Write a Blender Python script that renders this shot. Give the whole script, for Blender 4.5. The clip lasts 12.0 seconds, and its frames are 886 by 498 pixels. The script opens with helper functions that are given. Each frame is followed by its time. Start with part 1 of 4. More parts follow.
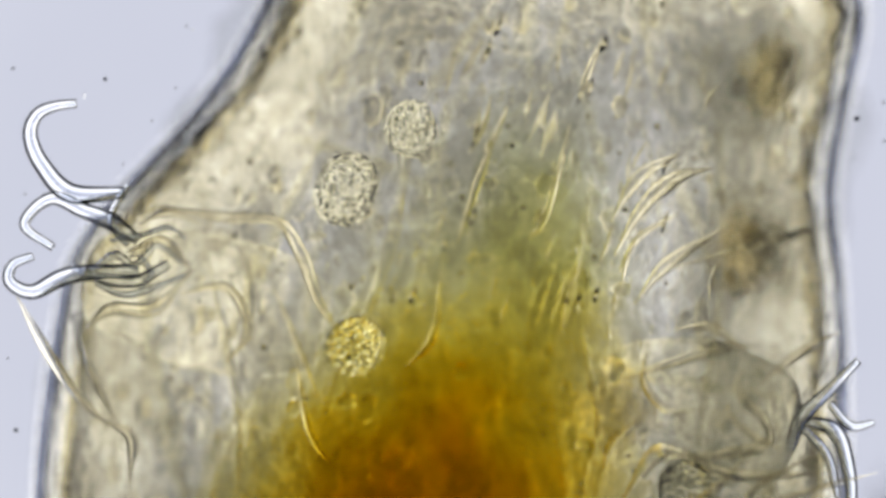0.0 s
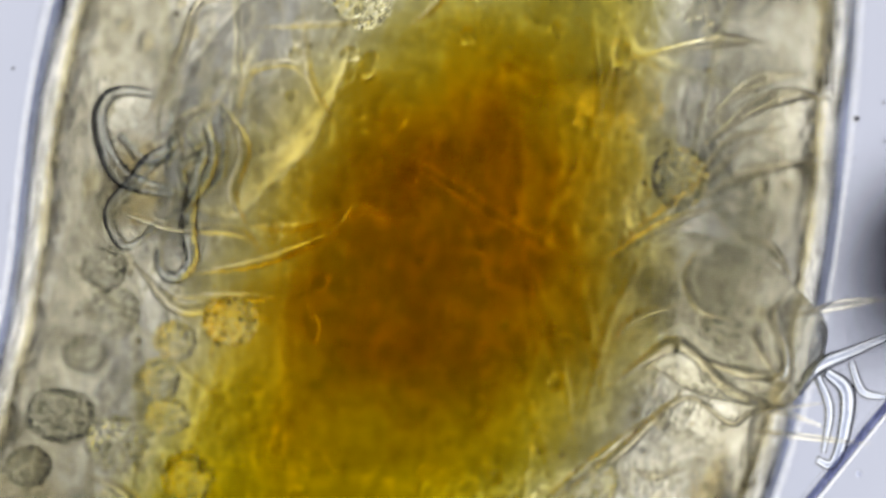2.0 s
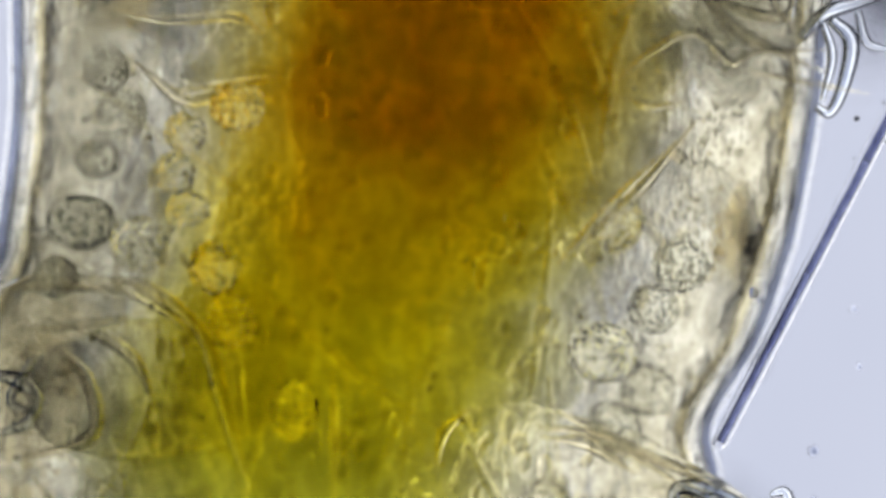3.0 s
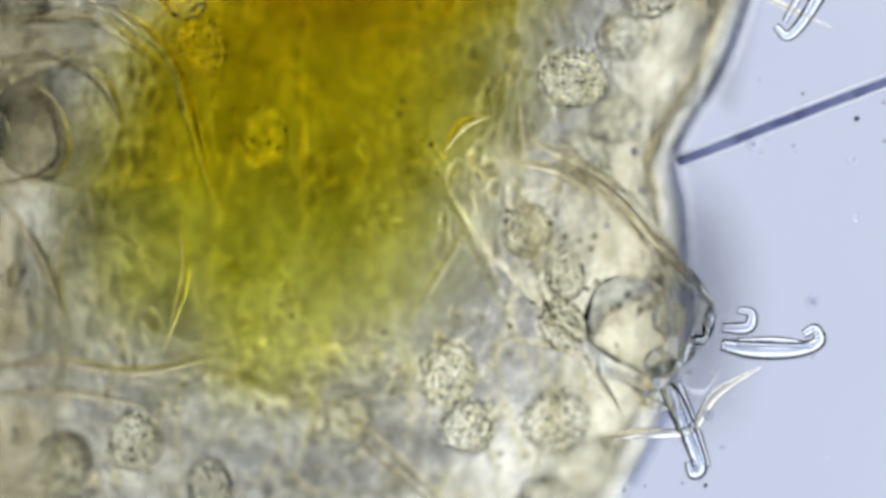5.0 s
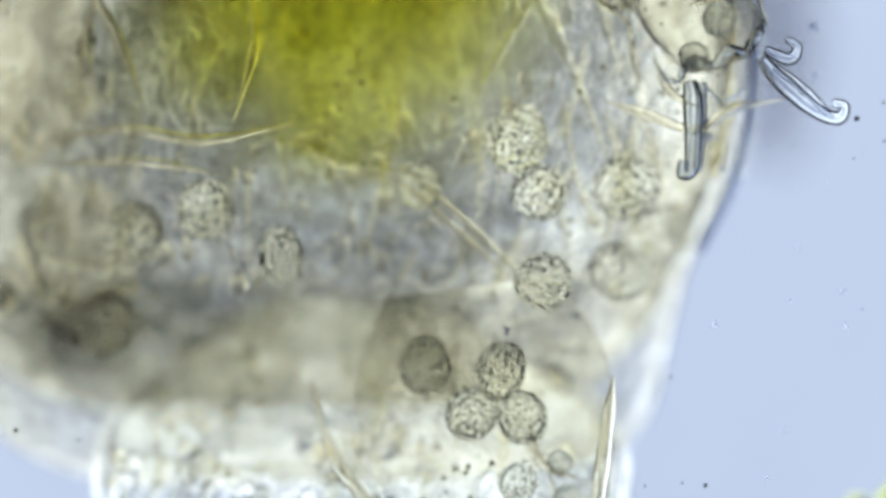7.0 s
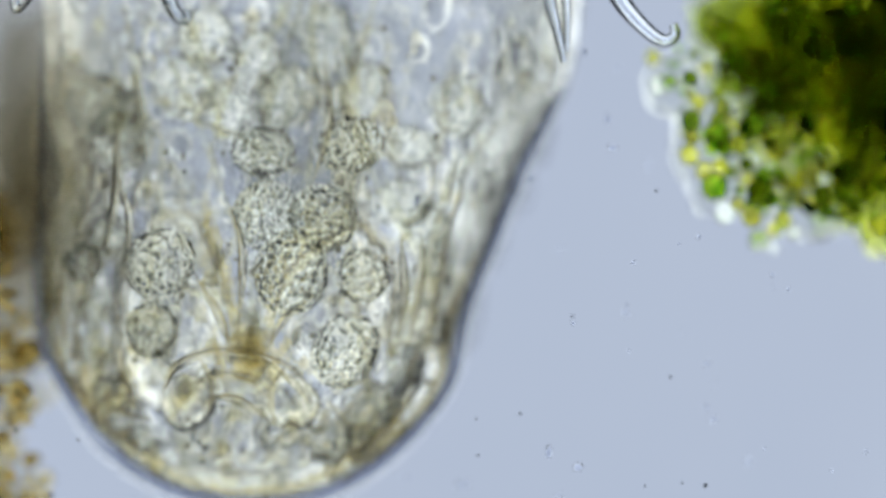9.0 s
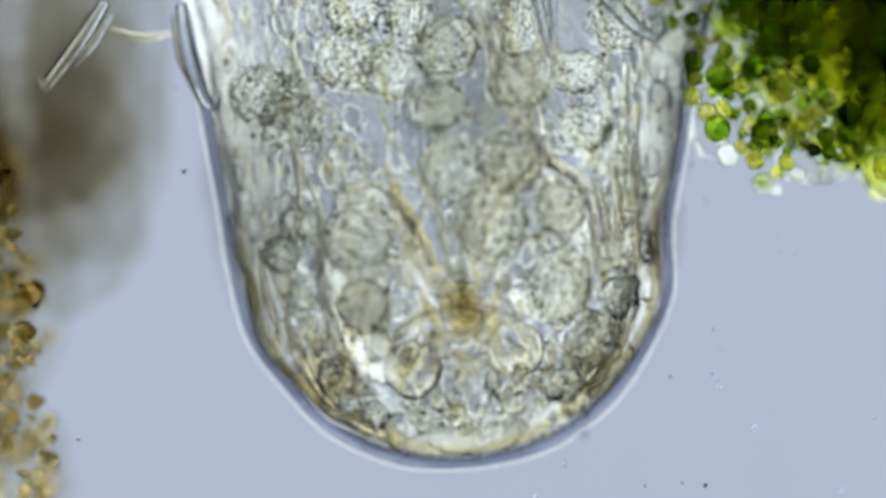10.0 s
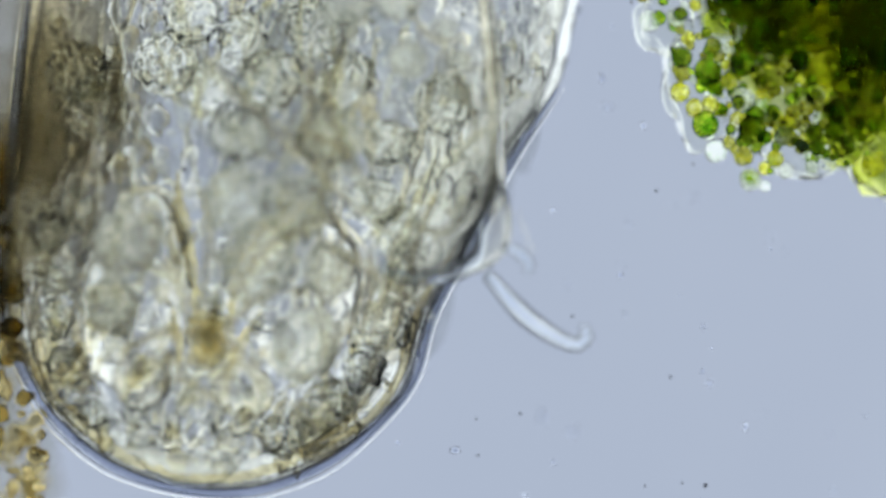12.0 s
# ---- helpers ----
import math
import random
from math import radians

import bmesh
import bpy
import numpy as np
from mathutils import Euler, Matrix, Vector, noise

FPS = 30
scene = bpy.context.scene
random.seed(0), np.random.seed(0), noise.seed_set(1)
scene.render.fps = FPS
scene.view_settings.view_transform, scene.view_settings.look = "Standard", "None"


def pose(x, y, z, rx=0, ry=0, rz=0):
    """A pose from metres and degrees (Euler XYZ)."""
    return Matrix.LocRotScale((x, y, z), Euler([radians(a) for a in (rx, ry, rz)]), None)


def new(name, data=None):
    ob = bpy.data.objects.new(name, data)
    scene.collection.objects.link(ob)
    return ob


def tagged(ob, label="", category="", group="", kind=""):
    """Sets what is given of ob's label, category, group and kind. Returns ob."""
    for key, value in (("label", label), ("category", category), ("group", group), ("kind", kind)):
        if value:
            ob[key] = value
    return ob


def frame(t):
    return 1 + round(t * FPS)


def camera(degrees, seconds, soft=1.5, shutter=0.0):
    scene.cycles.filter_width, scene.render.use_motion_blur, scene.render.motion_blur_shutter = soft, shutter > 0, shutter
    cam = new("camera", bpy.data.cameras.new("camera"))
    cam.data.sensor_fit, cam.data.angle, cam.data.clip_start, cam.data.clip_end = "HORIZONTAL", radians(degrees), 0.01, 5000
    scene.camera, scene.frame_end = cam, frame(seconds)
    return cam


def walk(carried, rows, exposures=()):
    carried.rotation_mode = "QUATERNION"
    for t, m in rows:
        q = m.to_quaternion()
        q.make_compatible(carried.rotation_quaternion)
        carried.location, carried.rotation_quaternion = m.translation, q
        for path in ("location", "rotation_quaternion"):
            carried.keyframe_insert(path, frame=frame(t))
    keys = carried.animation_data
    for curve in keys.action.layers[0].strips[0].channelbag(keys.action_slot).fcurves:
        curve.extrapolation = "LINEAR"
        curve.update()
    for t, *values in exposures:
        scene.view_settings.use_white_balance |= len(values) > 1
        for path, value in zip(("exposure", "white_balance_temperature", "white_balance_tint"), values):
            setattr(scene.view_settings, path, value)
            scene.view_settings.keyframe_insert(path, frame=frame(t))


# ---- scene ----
# Built ten thousand times life size: one metre stands for a tenth of a millimetre, so the view is about 0.16 mm wide.
# The lens stands still above the stage; the stage with the slide's things and the animal moves below it.
MM = 0.001
MID = 0.30          # height of the plane in focus
HIGH = MID + 11.21
cam = camera(8.0, 12.0, soft=3.5)
cam.data.dof.use_dof = True
cam.data.dof.focus_distance = HIGH - MID - 0.23
cam.data.dof.aperture_fstop = 0.205
# the fine focus: how far the lens stands above or below its usual height
FOCUS = [(0, 0.0), (1.2, 0.0), (1.6, -.02), (3, -.05), (3.7, -.03), (5.3, 0.0), (6.7, 0.0), (8.3, .04), (9, .02), (9.7, .015), (9.9, -.09), (10.2, -.09), (10.4, .015), (10.55, .015), (10.65, -.02), (10.8, -.1), (11, -.15), (11.3, -.16), (12, -.16)]
walk(cam, [(t, pose(0, 0, HIGH + dz)) for t, dz in FOCUS], [(0, 0.07, 6750, 10), (1.5, 0.07, 6750, 10), (3.0, 0.07, 6500, 10), (3.7, 0.07, 6400, 10), (5.3, 0.05, 6200, 8), (6.7, 0.05, 5900, 5), (8.3, -0.08, 5800, 5), (8.5, -0.1, 5850, 5), (9.0, -0.26, 6080, 4), (12.0, -0.35, 6080, 4)])
scene.cycles.transparent_max_bounces = 96
scene.cycles.transmission_bounces = 48
scene.cycles.max_bounces = 64


# ---- light: the microscope's lamp shines up through the slide; a brighter ring outside the view is added to whiten refracting edges, and a dim glow is added at the sides ----
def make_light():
    w = bpy.data.worlds.new("lamp_and_added_ring")
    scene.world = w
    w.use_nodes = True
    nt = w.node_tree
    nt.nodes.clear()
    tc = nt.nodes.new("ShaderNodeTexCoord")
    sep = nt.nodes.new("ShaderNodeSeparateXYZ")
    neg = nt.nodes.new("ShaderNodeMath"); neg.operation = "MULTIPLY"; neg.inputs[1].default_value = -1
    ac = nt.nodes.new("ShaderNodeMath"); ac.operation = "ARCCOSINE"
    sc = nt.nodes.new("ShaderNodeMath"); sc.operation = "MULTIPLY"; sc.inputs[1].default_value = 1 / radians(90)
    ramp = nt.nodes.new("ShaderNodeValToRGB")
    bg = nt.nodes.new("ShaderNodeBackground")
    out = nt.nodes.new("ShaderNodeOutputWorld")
    # even lamp field to 6.8 degrees; bright ring, dark gap and side glow are added
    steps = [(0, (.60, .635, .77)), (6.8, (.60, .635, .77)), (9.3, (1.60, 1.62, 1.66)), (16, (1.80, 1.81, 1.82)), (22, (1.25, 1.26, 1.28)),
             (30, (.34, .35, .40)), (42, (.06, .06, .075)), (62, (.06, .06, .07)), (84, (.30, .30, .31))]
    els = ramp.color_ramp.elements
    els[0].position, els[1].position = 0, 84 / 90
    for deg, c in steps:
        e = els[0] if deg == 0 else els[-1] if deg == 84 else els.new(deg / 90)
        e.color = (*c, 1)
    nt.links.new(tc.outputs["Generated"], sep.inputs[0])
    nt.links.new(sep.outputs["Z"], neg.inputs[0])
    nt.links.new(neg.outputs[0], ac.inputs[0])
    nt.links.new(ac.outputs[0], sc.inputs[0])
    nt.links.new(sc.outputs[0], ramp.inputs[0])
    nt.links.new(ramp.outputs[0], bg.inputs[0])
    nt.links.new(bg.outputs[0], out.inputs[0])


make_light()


# ---- materials ----
def clear(name, a, b, ior=1.0, scale=8.0, fine=60.0, bump=0.0, vary=0.0, contrast=(0.35, 0.65), rough=0.0, stretch=(1, 1, 1)):
    """A translucent material that tints the light passing through from colour a to colour b by two scales of grain."""
    m = bpy.data.materials.new(name)
    m.use_nodes = True
    nt = m.node_tree
    nt.nodes.clear()
    out = nt.nodes.new("ShaderNodeOutputMaterial")
    tc = nt.nodes.new("ShaderNodeTexCoord")
    mp = nt.nodes.new("ShaderNodeMapping"); mp.inputs["Scale"].default_value = stretch
    info = nt.nodes.new("ShaderNodeObjectInfo")
    n1 = nt.nodes.new("ShaderNodeTexNoise"); n1.noise_dimensions = "4D"
    n1.inputs["Scale"].default_value, n1.inputs["Detail"].default_value = scale, 3
    n2 = nt.nodes.new("ShaderNodeTexNoise"); n2.noise_dimensions = "4D"
    n2.inputs["Scale"].default_value, n2.inputs["Detail"].default_value = fine, 3
    k = nt.nodes.new("ShaderNodeMath"); k.operation = "MULTIPLY"; k.inputs[1].default_value = 7.0
    nt.links.new(info.outputs["Random"], k.inputs[0])
    nt.links.new(tc.outputs["Object"], mp.inputs[0])
    mx = nt.nodes.new("ShaderNodeMath"); mx.operation = "MULTIPLY_ADD"; mx.inputs[1].default_value = 0.45
    for n in (n1, n2):
        nt.links.new(mp.outputs[0], n.inputs["Vector"])
        nt.links.new(k.outputs[0], n.inputs["W"])
    half = nt.nodes.new("ShaderNodeMath"); half.operation = "MULTIPLY"; half.inputs[1].default_value = 0.55
    nt.links.new(n1.outputs[0], half.inputs[0])
    nt.links.new(n2.outputs[0], mx.inputs[0])
    nt.links.new(half.outputs[0], mx.inputs[2])
    ramp = nt.nodes.new("ShaderNodeValToRGB")
    ramp.color_ramp.elements[0].position, ramp.color_ramp.elements[1].position = contrast
    ramp.color_ramp.elements[0].color, ramp.color_ramp.elements[1].color = (*a, 1), (*b, 1)
    nt.links.new(mx.outputs[0], ramp.inputs[0])
    col = ramp.outputs[0]
    if vary:
        hsv = nt.nodes.new("ShaderNodeHueSaturation")
        mr = nt.nodes.new("ShaderNodeMapRange")
        mr.inputs["To Min"].default_value, mr.inputs["To Max"].default_value = 1 - vary, 1 + vary
        nt.links.new(info.outputs["Random"], mr.inputs[0])
        nt.links.new(mr.outputs[0], hsv.inputs["Value"])
        nt.links.new(col, hsv.inputs["Color"])
        col = hsv.outputs[0]
    if ior == 1.0:
        sh = nt.nodes.new("ShaderNodeBsdfTransparent")
    else:
        sh = nt.nodes.new("ShaderNodeBsdfRefraction")
        sh.inputs["IOR"].default_value, sh.inputs["Roughness"].default_value = ior, rough
        if bump:
            bp = nt.nodes.new("ShaderNodeBump")
            bp.inputs["Strength"].default_value, bp.inputs["Distance"].default_value = 1.0, bump
            nt.links.new(mx.outputs[0], bp.inputs["Height"])
            nt.links.new(bp.outputs[0], sh.inputs["Normal"])
    nt.links.new(col, sh.inputs["Color"])
    nt.links.new(sh.outputs[0], out.inputs[0])
    return m


SKIN = clear("tardigrade_skin", (.755, .738, .672), (1, .99, .96), 1.06, 4.0, 26, 0.026, contrast=(.41, .60))
HEADSKIN = clear("head_skin", (.89, .885, .87), (1, 1, .99), 1.06, 5, 26, 0.024, contrast=(.41, .60))
WALL = clear("body_wall", (.745, .73, .66), (1, .99, .95), 1.085, 7, 34, 0.034, contrast=(.41, .59), stretch=(1.2, .85, 1))
HEADWALL = clear("head_wall", (.89, .89, .86), (1, 1, 1), 1.065, 8, 38, 0.045, contrast=(.41, .59), stretch=(1.5, .8, 1))
# the outline's dark bluish and yellow light fringes, put into the tint of tubes
FRINGE_DARK = clear("cuticle_rim", (.66, .68, .75), (.80, .82, .88), 1.03, 3, 14, 0.004)
EDGE_MID = clear("cuticle_gloss", (.98, .98, .98), (1, 1, 1), 1.08, 3, 14, 0.003)
FRINGE_YELLOW = clear("cuticle_lining", (.93, .89, .74), (1, .98, .90), 1.03, 3, 14, 0.006)
# clear tube added just outside the outline for its bright halo
HALO = clear("halo_tube", (.99, .99, .99), (1, 1, 1), 1.08, 3, 14, 0.002)
LEGSKIN = clear("leg_skin", (.90, .89, .85), (1, 1, .98), 1.03, 9, 38, 0.022, contrast=(.40, .61))
FOLD = clear("skin_fold", (.88, .86, .80), (1, .99, .95), 1.18, 6, 30, 0.006)
CLAW = clear("claw_chitin", (.82, .85, .91), (.97, .98, 1), 1.23, 6, 30, 0.002)
MUSCLE = clear("muscle_fibre", (.93, .92, .86), (1, 1, .97), 1.06, 8, 40, 0.006)
TISSUE = clear("tissue_lump", (.92, .90, .83), (1, 1, .98), 1.035, 12, 50, 0.004, 0.03)
BLUR = clear("dim_tissue", (.86, .86, .86), (.96, .96, .95), 1.0, 6, 20)
DARKLEG = clear("dim_leg", (.78, .78, .79), (.90, .90, .90), 1.0, 6, 20)
OCHRE = clear("ochre_tissue", (.97, .945, .88), (1, .99, .95), 1.02, 6, 30, .004)
CLEAR = clear("clear_lobe", (.91, .90, .87), (1, 1, .99), 1.09, 8, 30, .02)
MOUTH = clear("mouth_plasm", (.93, .92, .87), (1, 1, .98), 1.008, 8, 30, .02)
FILM = clear("slime_film", (.93, .94, .90), (1, 1, .98), 1.018, 8, 30, .02)
ROD = clear("algal_filament", (.28, .30, .44), (.52, .54, .66), 1.12, 8, 40, 0.002)
SLIDE = clear("slide_glass", (.97, .975, .98), (.99, .99, .99), 1.0, 0.7, 6)
DUST = clear("dark_dust", (.02, .02, .03), (.06, .06, .07), 1.0, 20, 60)
SPECK = clear("fluid_granule", (.55, .54, .48), (.85, .84, .78), 1.2, 20, 60)
MOTE = clear("drifting_mote", (.62, .64, .72), (.86, .88, .94), 1.14, 20, 60)


def cell_material():
    """Clear cell plasm packed with round grains, bright within and dim between them."""
    m = clear("storage_cell", (.9, .9, .9), (1, 1, 1), 1.105, 2, 9, .004)
    nt = m.node_tree
    sh = next(n for n in nt.nodes if n.type == "BSDF_REFRACTION")
    tc = next(n for n in nt.nodes if n.type == "TEX_COORD")
    vo = nt.nodes.new("ShaderNodeTexVoronoi")
    vo.inputs["Scale"].default_value = 6.5
    nt.links.new(tc.outputs["Object"], vo.inputs["Vector"])
    ramp = nt.nodes.new("ShaderNodeValToRGB")
    els = ramp.color_ramp.elements
    els[0].position, els[0].color = .23, (.34, .36, .32, 1)
    els[1].position, els[1].color = .36, (1, 1, .98, 1)
    nt.links.new(vo.outputs["Distance"], ramp.inputs[0])
    nt.links.new(ramp.outputs[0], sh.inputs["Color"])
    inv = nt.nodes.new("ShaderNodeMath"); inv.operation = "MULTIPLY_ADD"; inv.inputs[1].default_value = -1; inv.inputs[2].default_value = 1
    nt.links.new(vo.outputs["Distance"], inv.inputs[0])
    bp = nt.nodes.new("ShaderNodeBump"); bp.inputs["Distance"].default_value = .02
    nt.links.new(inv.outputs[0], bp.inputs["Height"])
    nt.links.new(bp.outputs[0], sh.inputs["Normal"])
    return m


CELL = cell_material()


def gut_material(name, power):
    """The food in the gut: green at both ends, dark amber in the middle of its length."""
    m = bpy.data.materials.new(name)
    m.use_nodes = True
    nt = m.node_tree
    nt.nodes.clear()
    out = nt.nodes.new("ShaderNodeOutputMaterial")
    tc = nt.nodes.new("ShaderNodeTexCoord")
    sep = nt.nodes.new("ShaderNodeSeparateXYZ")
    nt.links.new(tc.outputs["Object"], sep.inputs[0])
    ns = nt.nodes.new("ShaderNodeTexNoise"); ns.inputs["Scale"].default_value, ns.inputs["Detail"].default_value = 5, 6
    nt.links.new(tc.outputs["Object"], ns.inputs["Vector"])
    ad = nt.nodes.new("ShaderNodeMath"); ad.operation = "MULTIPLY_ADD"; ad.inputs[1].default_value = 0.45
    nt.links.new(ns.outputs[0], ad.inputs[0]); nt.links.new(sep.outputs["Y"], ad.inputs[2])
    mr = nt.nodes.new("ShaderNodeMapRange")
    mr.inputs["From Min"].default_value, mr.inputs["From Max"].default_value = -0.6, 1.35
    nt.links.new(ad.outputs[0], mr.inputs[0])
    ramp = nt.nodes.new("ShaderNodeValToRGB")
    stops = [(0.0, (.84, .84, .54)), (0.16, (.79, .78, .16)), (0.32, (.75, .66, .04)), (0.44, (.72, .54, .02)),
             (0.53, (.62, .375, .012)), (0.70, (.62, .38, .014)), (0.765, (.75, .53, .03)), (0.82, (.80, .70, .20)), (.90, (.84, .83, .52)), (1.0, (.90, .91, .76))]
    els = ramp.color_ramp.elements
    for i, (p, c) in enumerate(stops):
        e = els[0] if i == 0 else els[-1] if i == len(stops) - 1 else els.new(p)
        e.position = p
        e.color = (*[v ** power for v in c], 1)
    nt.links.new(mr.outputs[0], ramp.inputs[0])
    sh = nt.nodes.new("ShaderNodeBsdfTransparent")
    nt.links.new(ramp.outputs[0], sh.inputs["Color"])
    nt.links.new(sh.outputs[0], out.inputs[0])
    return m


GUT = gut_material("gut_food", 0.124)
GUTHAZE = gut_material("gut_wall", 0.05)
GUTLUMP = gut_material("gut_food_lumps", 0.045)


# ---- mesh helpers ----
def part(name, bm, material, parent=None, label="", smooth=True):
    me = bpy.data.meshes.new(name)
    bm.normal_update()
    if smooth:
        for f in bm.faces:
            f.smooth = True
    bm.to_mesh(me)
    bm.free()
    for m in material if isinstance(material, (list, tuple)) else [material]:
        me.materials.append(m)
    ob = new(name, me)
    ob.parent = parent
    return tagged(ob, label)


def share(name, mesh, parent, m, label=""):
    ob = new(name, mesh)
    ob.parent = parent
    ob.matrix_basis = m
    return tagged(ob, label)


def spline(points, n):
    """Smooth points along a list of tuples of any length."""
    p = np.array(points, float)
    p = np.vstack([2 * p[0] - p[1], p, 2 * p[-1] - p[-2]])
    rows = []
    for u in np.linspace(0, len(points) - 1 - 1e-9, n).tolist():
        i, f = int(u), u - int(u)
        a, b, c, d = p[i:i + 4]
        rows.append(0.5 * (2 * b + (c - a) * f + (2 * a - 5 * b + 4 * c - d) * f * f + (3 * b - a - 3 * c + d) * f ** 3))
    return np.array(rows)


def tube(bm, points, n=24, sides=10, slot=0, wave=0.0, ridge=0.0):
    """A strand through points (x, y, z, radius), closed at both ends; ridge: a flat lens-shaped section of that height."""
    q = spline(points, n)
    rings, faces = [], []
    for i in range(n):
        c = Vector(q[i, :3])
        d = Vector(q[min(i + 1, n - 1), :3]) - Vector(q[max(i - 1, 0), :3])
        d.normalize()
        s = d.cross(Vector((0, 0, 1)))
        s = s.normalized() if s.length > 1e-4 else Vector((1, 0, 0))
        u = s.cross(d)
        r = float(max(q[i, 3], 0.0003))
        if wave:
            r *= 1 + wave * noise.noise(c * 14)
        rings.append([bm.verts.new(c + r * (math.cos(a) * s + (math.copysign(ridge * math.sin(a) ** 2, math.sin(a)) if ridge else math.sin(a)) * u)) for a in np.linspace(0, 2 * math.pi, sides, endpoint=False).tolist()])
    for a, b in zip(rings, rings[1:]):
        for k in range(sides):
            faces.append(bm.faces.new((a[k], a[(k + 1) % sides], b[(k + 1) % sides], b[k])))
    faces.append(bm.faces.new(rings[0][::-1]))
    faces.append(bm.faces.new(rings[-1]))
    for f in faces:
        f.material_index = slot
    return bm


def ball(bm, centre, size, sub=2, rough=0.0, slot=0, seed=0.0, freq=3.0):
    made = bmesh.ops.create_icosphere(bm, subdivisions=sub, radius=1)["verts"]
    for v in made:
        k = 1 + rough * noise.noise(v.co * freq * 0.5 + Vector((seed, seed * 1.7, 0)))
        v.co = Vector(centre) + Vector((v.co.x * size[0], v.co.y * size[1], v.co.z * size[2])) * k
    for f in {f for v in made for f in v.link_faces}:
        f.material_index = slot
    return bm


def loft(bm, rows, sides=64, stations=90, wrinkle=0.0, flat=2.2):
    """A closed body of rounded cross-sections: rows of (y, left, right, half height, z)."""
    q = spline(rows, stations)
    rings = []
    for y, a, b, h, z in q.tolist():
        ring = []
        for k in range(sides):
            t = 2 * math.pi * k / sides
            c, s = math.cos(t), math.sin(t)
            x = (a + b) / 2 + (b - a) / 2 * math.copysign(abs(c) ** (2 / flat), c)
            zz = z + h * math.copysign(abs(s) ** (2 / flat), s)
            p = Vector((x, y, zz))
            if wrinkle:
                p.z += wrinkle * noise.fractal(Vector((x * 3, y * 5, zz * 2)), 1.0, 2.0, 4) * abs(s)
                p.x += 0.6 * wrinkle * noise.noise(Vector((0, y * 9, 3.3 + c))) * abs(c)
            ring.append(bm.verts.new(p))
        rings.append(ring)
    for a, b in zip(rings, rings[1:]):
        for k in range(sides):
            bm.faces.new((a[k], b[k], b[(k + 1) % sides], a[(k + 1) % sides]))
    bm.faces.new(rings[0])
    bm.faces.new(rings[-1][::-1])
    return bm


def T(bx, by, z=MID):
    """Trunk space from the plan of the trunk in hundredths of micrometres."""
    return Vector(((bx - 700) * MM, (400 - by) * MM, z))


def H(hx, hy, z=MID):
    """Head space, with the mouth at the origin."""
    return Vector(((hx - 545) * MM, (605 - hy) * MM, z))


def focus(t):
    return float(np.interp(t, [a for a, _ in FOCUS], [b for _, b in FOCUS]))


def world_at(px, py, z=0.0, t=0.0):
    """A place over the slide; z: height above the middle plane, for the lens's narrowing view at its height at time t."""
    k = MM * (1 - (z - focus(t)) / (HIGH - MID))
    return Vector(((px - 784) * k, (441 - py) * k, 0))


def skin_height(table):
    """The height of the skin's upper side over a place of the plan."""
    q = spline(table, 240)

    def at(x, y):
        a, b, h = (float(np.interp(y, q[:, 0], q[:, k])) if q[0, 0] < q[-1, 0] else float(np.interp(-y, -q[:, 0], q[:, k])) for k in (1, 2, 3))
        u = min(1, abs(2 * x - a - b) / max(1, b - a))
        return MID + h * (1 - u ** 2.2) ** (1 / 2.2)
    return at


# ---- slide ----
def make_slide():
    bm = bmesh.new()
    bmesh.ops.create_cube(bm, size=1)
    for v in bm.verts:
        v.co = Vector((v.co.x * 12, v.co.y * 16, v.co.z * 0.1 - 0.052))
    ob = part("ground", bm, SLIDE, None, "clear glass microscope slide under a film of water", smooth=False)
    tagged(ob, kind="structure", category="slide")


make_slide()


# ---- the tardigrade ----
tardigrade = tagged(new("tardigrade"), "translucent water bear with amber gut creeping over a slide", "tardigrade")
TRUNK = [(-1290, 600, 900, .05), (-1270, 540, 1180, .12), (-1200, 470, 1370, .19), (-1000, 426, 1470, .24), (-800, 306, 1440, .26), (-665, 185, 1425, .27), (-535, 92, 1438, .28),
         (-365, 58, 1450, .28), (-165, 40, 1452, .29), (0, 38, 1450, .29), (200, 38, 1432, .29), (400, 15, 1395, .29),
         (460, 5, 1378, .28), (600, -60, 1328, .28), (745, -100, 1246, .28), (850, -120, 1258, .275), (1050, -150, 1262, .25), (1200, -170, 1228, .215),
         (1330, -180, 1165, .18), (1440, -180, 1125, .145), (1540, -150, 1110, .11), (1630, -100, 1080, .075), (1700, 0, 1000, .045), (1750, 180, 800, .012)]


def dip(y):
    """The rear end of the trunk skin dives below the neck."""
    return MID - .12 * max(0, min(1, (y - 900) / 750))



bm = bmesh.new()
loft(bm, [((400 - y) * MM, (a - 700) * MM, (b - 700) * MM, h, dip(y)) for y, a, b, h in TRUNK], 72, 130, 0.02)
trunk = part("trunk", bm, SKIN, tardigrade, "greyish translucent trunk skin with mottled grain")
bm = bmesh.new()
loft(bm, [((400 - y) * MM, (a + b - 1400 - .965 * (b - a)) / 2 * MM, (a + b - 1400 + .965 * (b - a)) / 2 * MM, h * .82, dip(y)) for y, a, b, h in [row for row in TRUNK if -1250 < row[0] < 1400] + [(1440, -170, 1110, .12), (1510, -120, 1060, .075), (1570, -40, 1000, .035), (1610, 80, 900, .012)]], 72, 130, 0.03)
part("body_wall", bm, WALL, trunk, "cloudy streaked muscle wall under the skin")

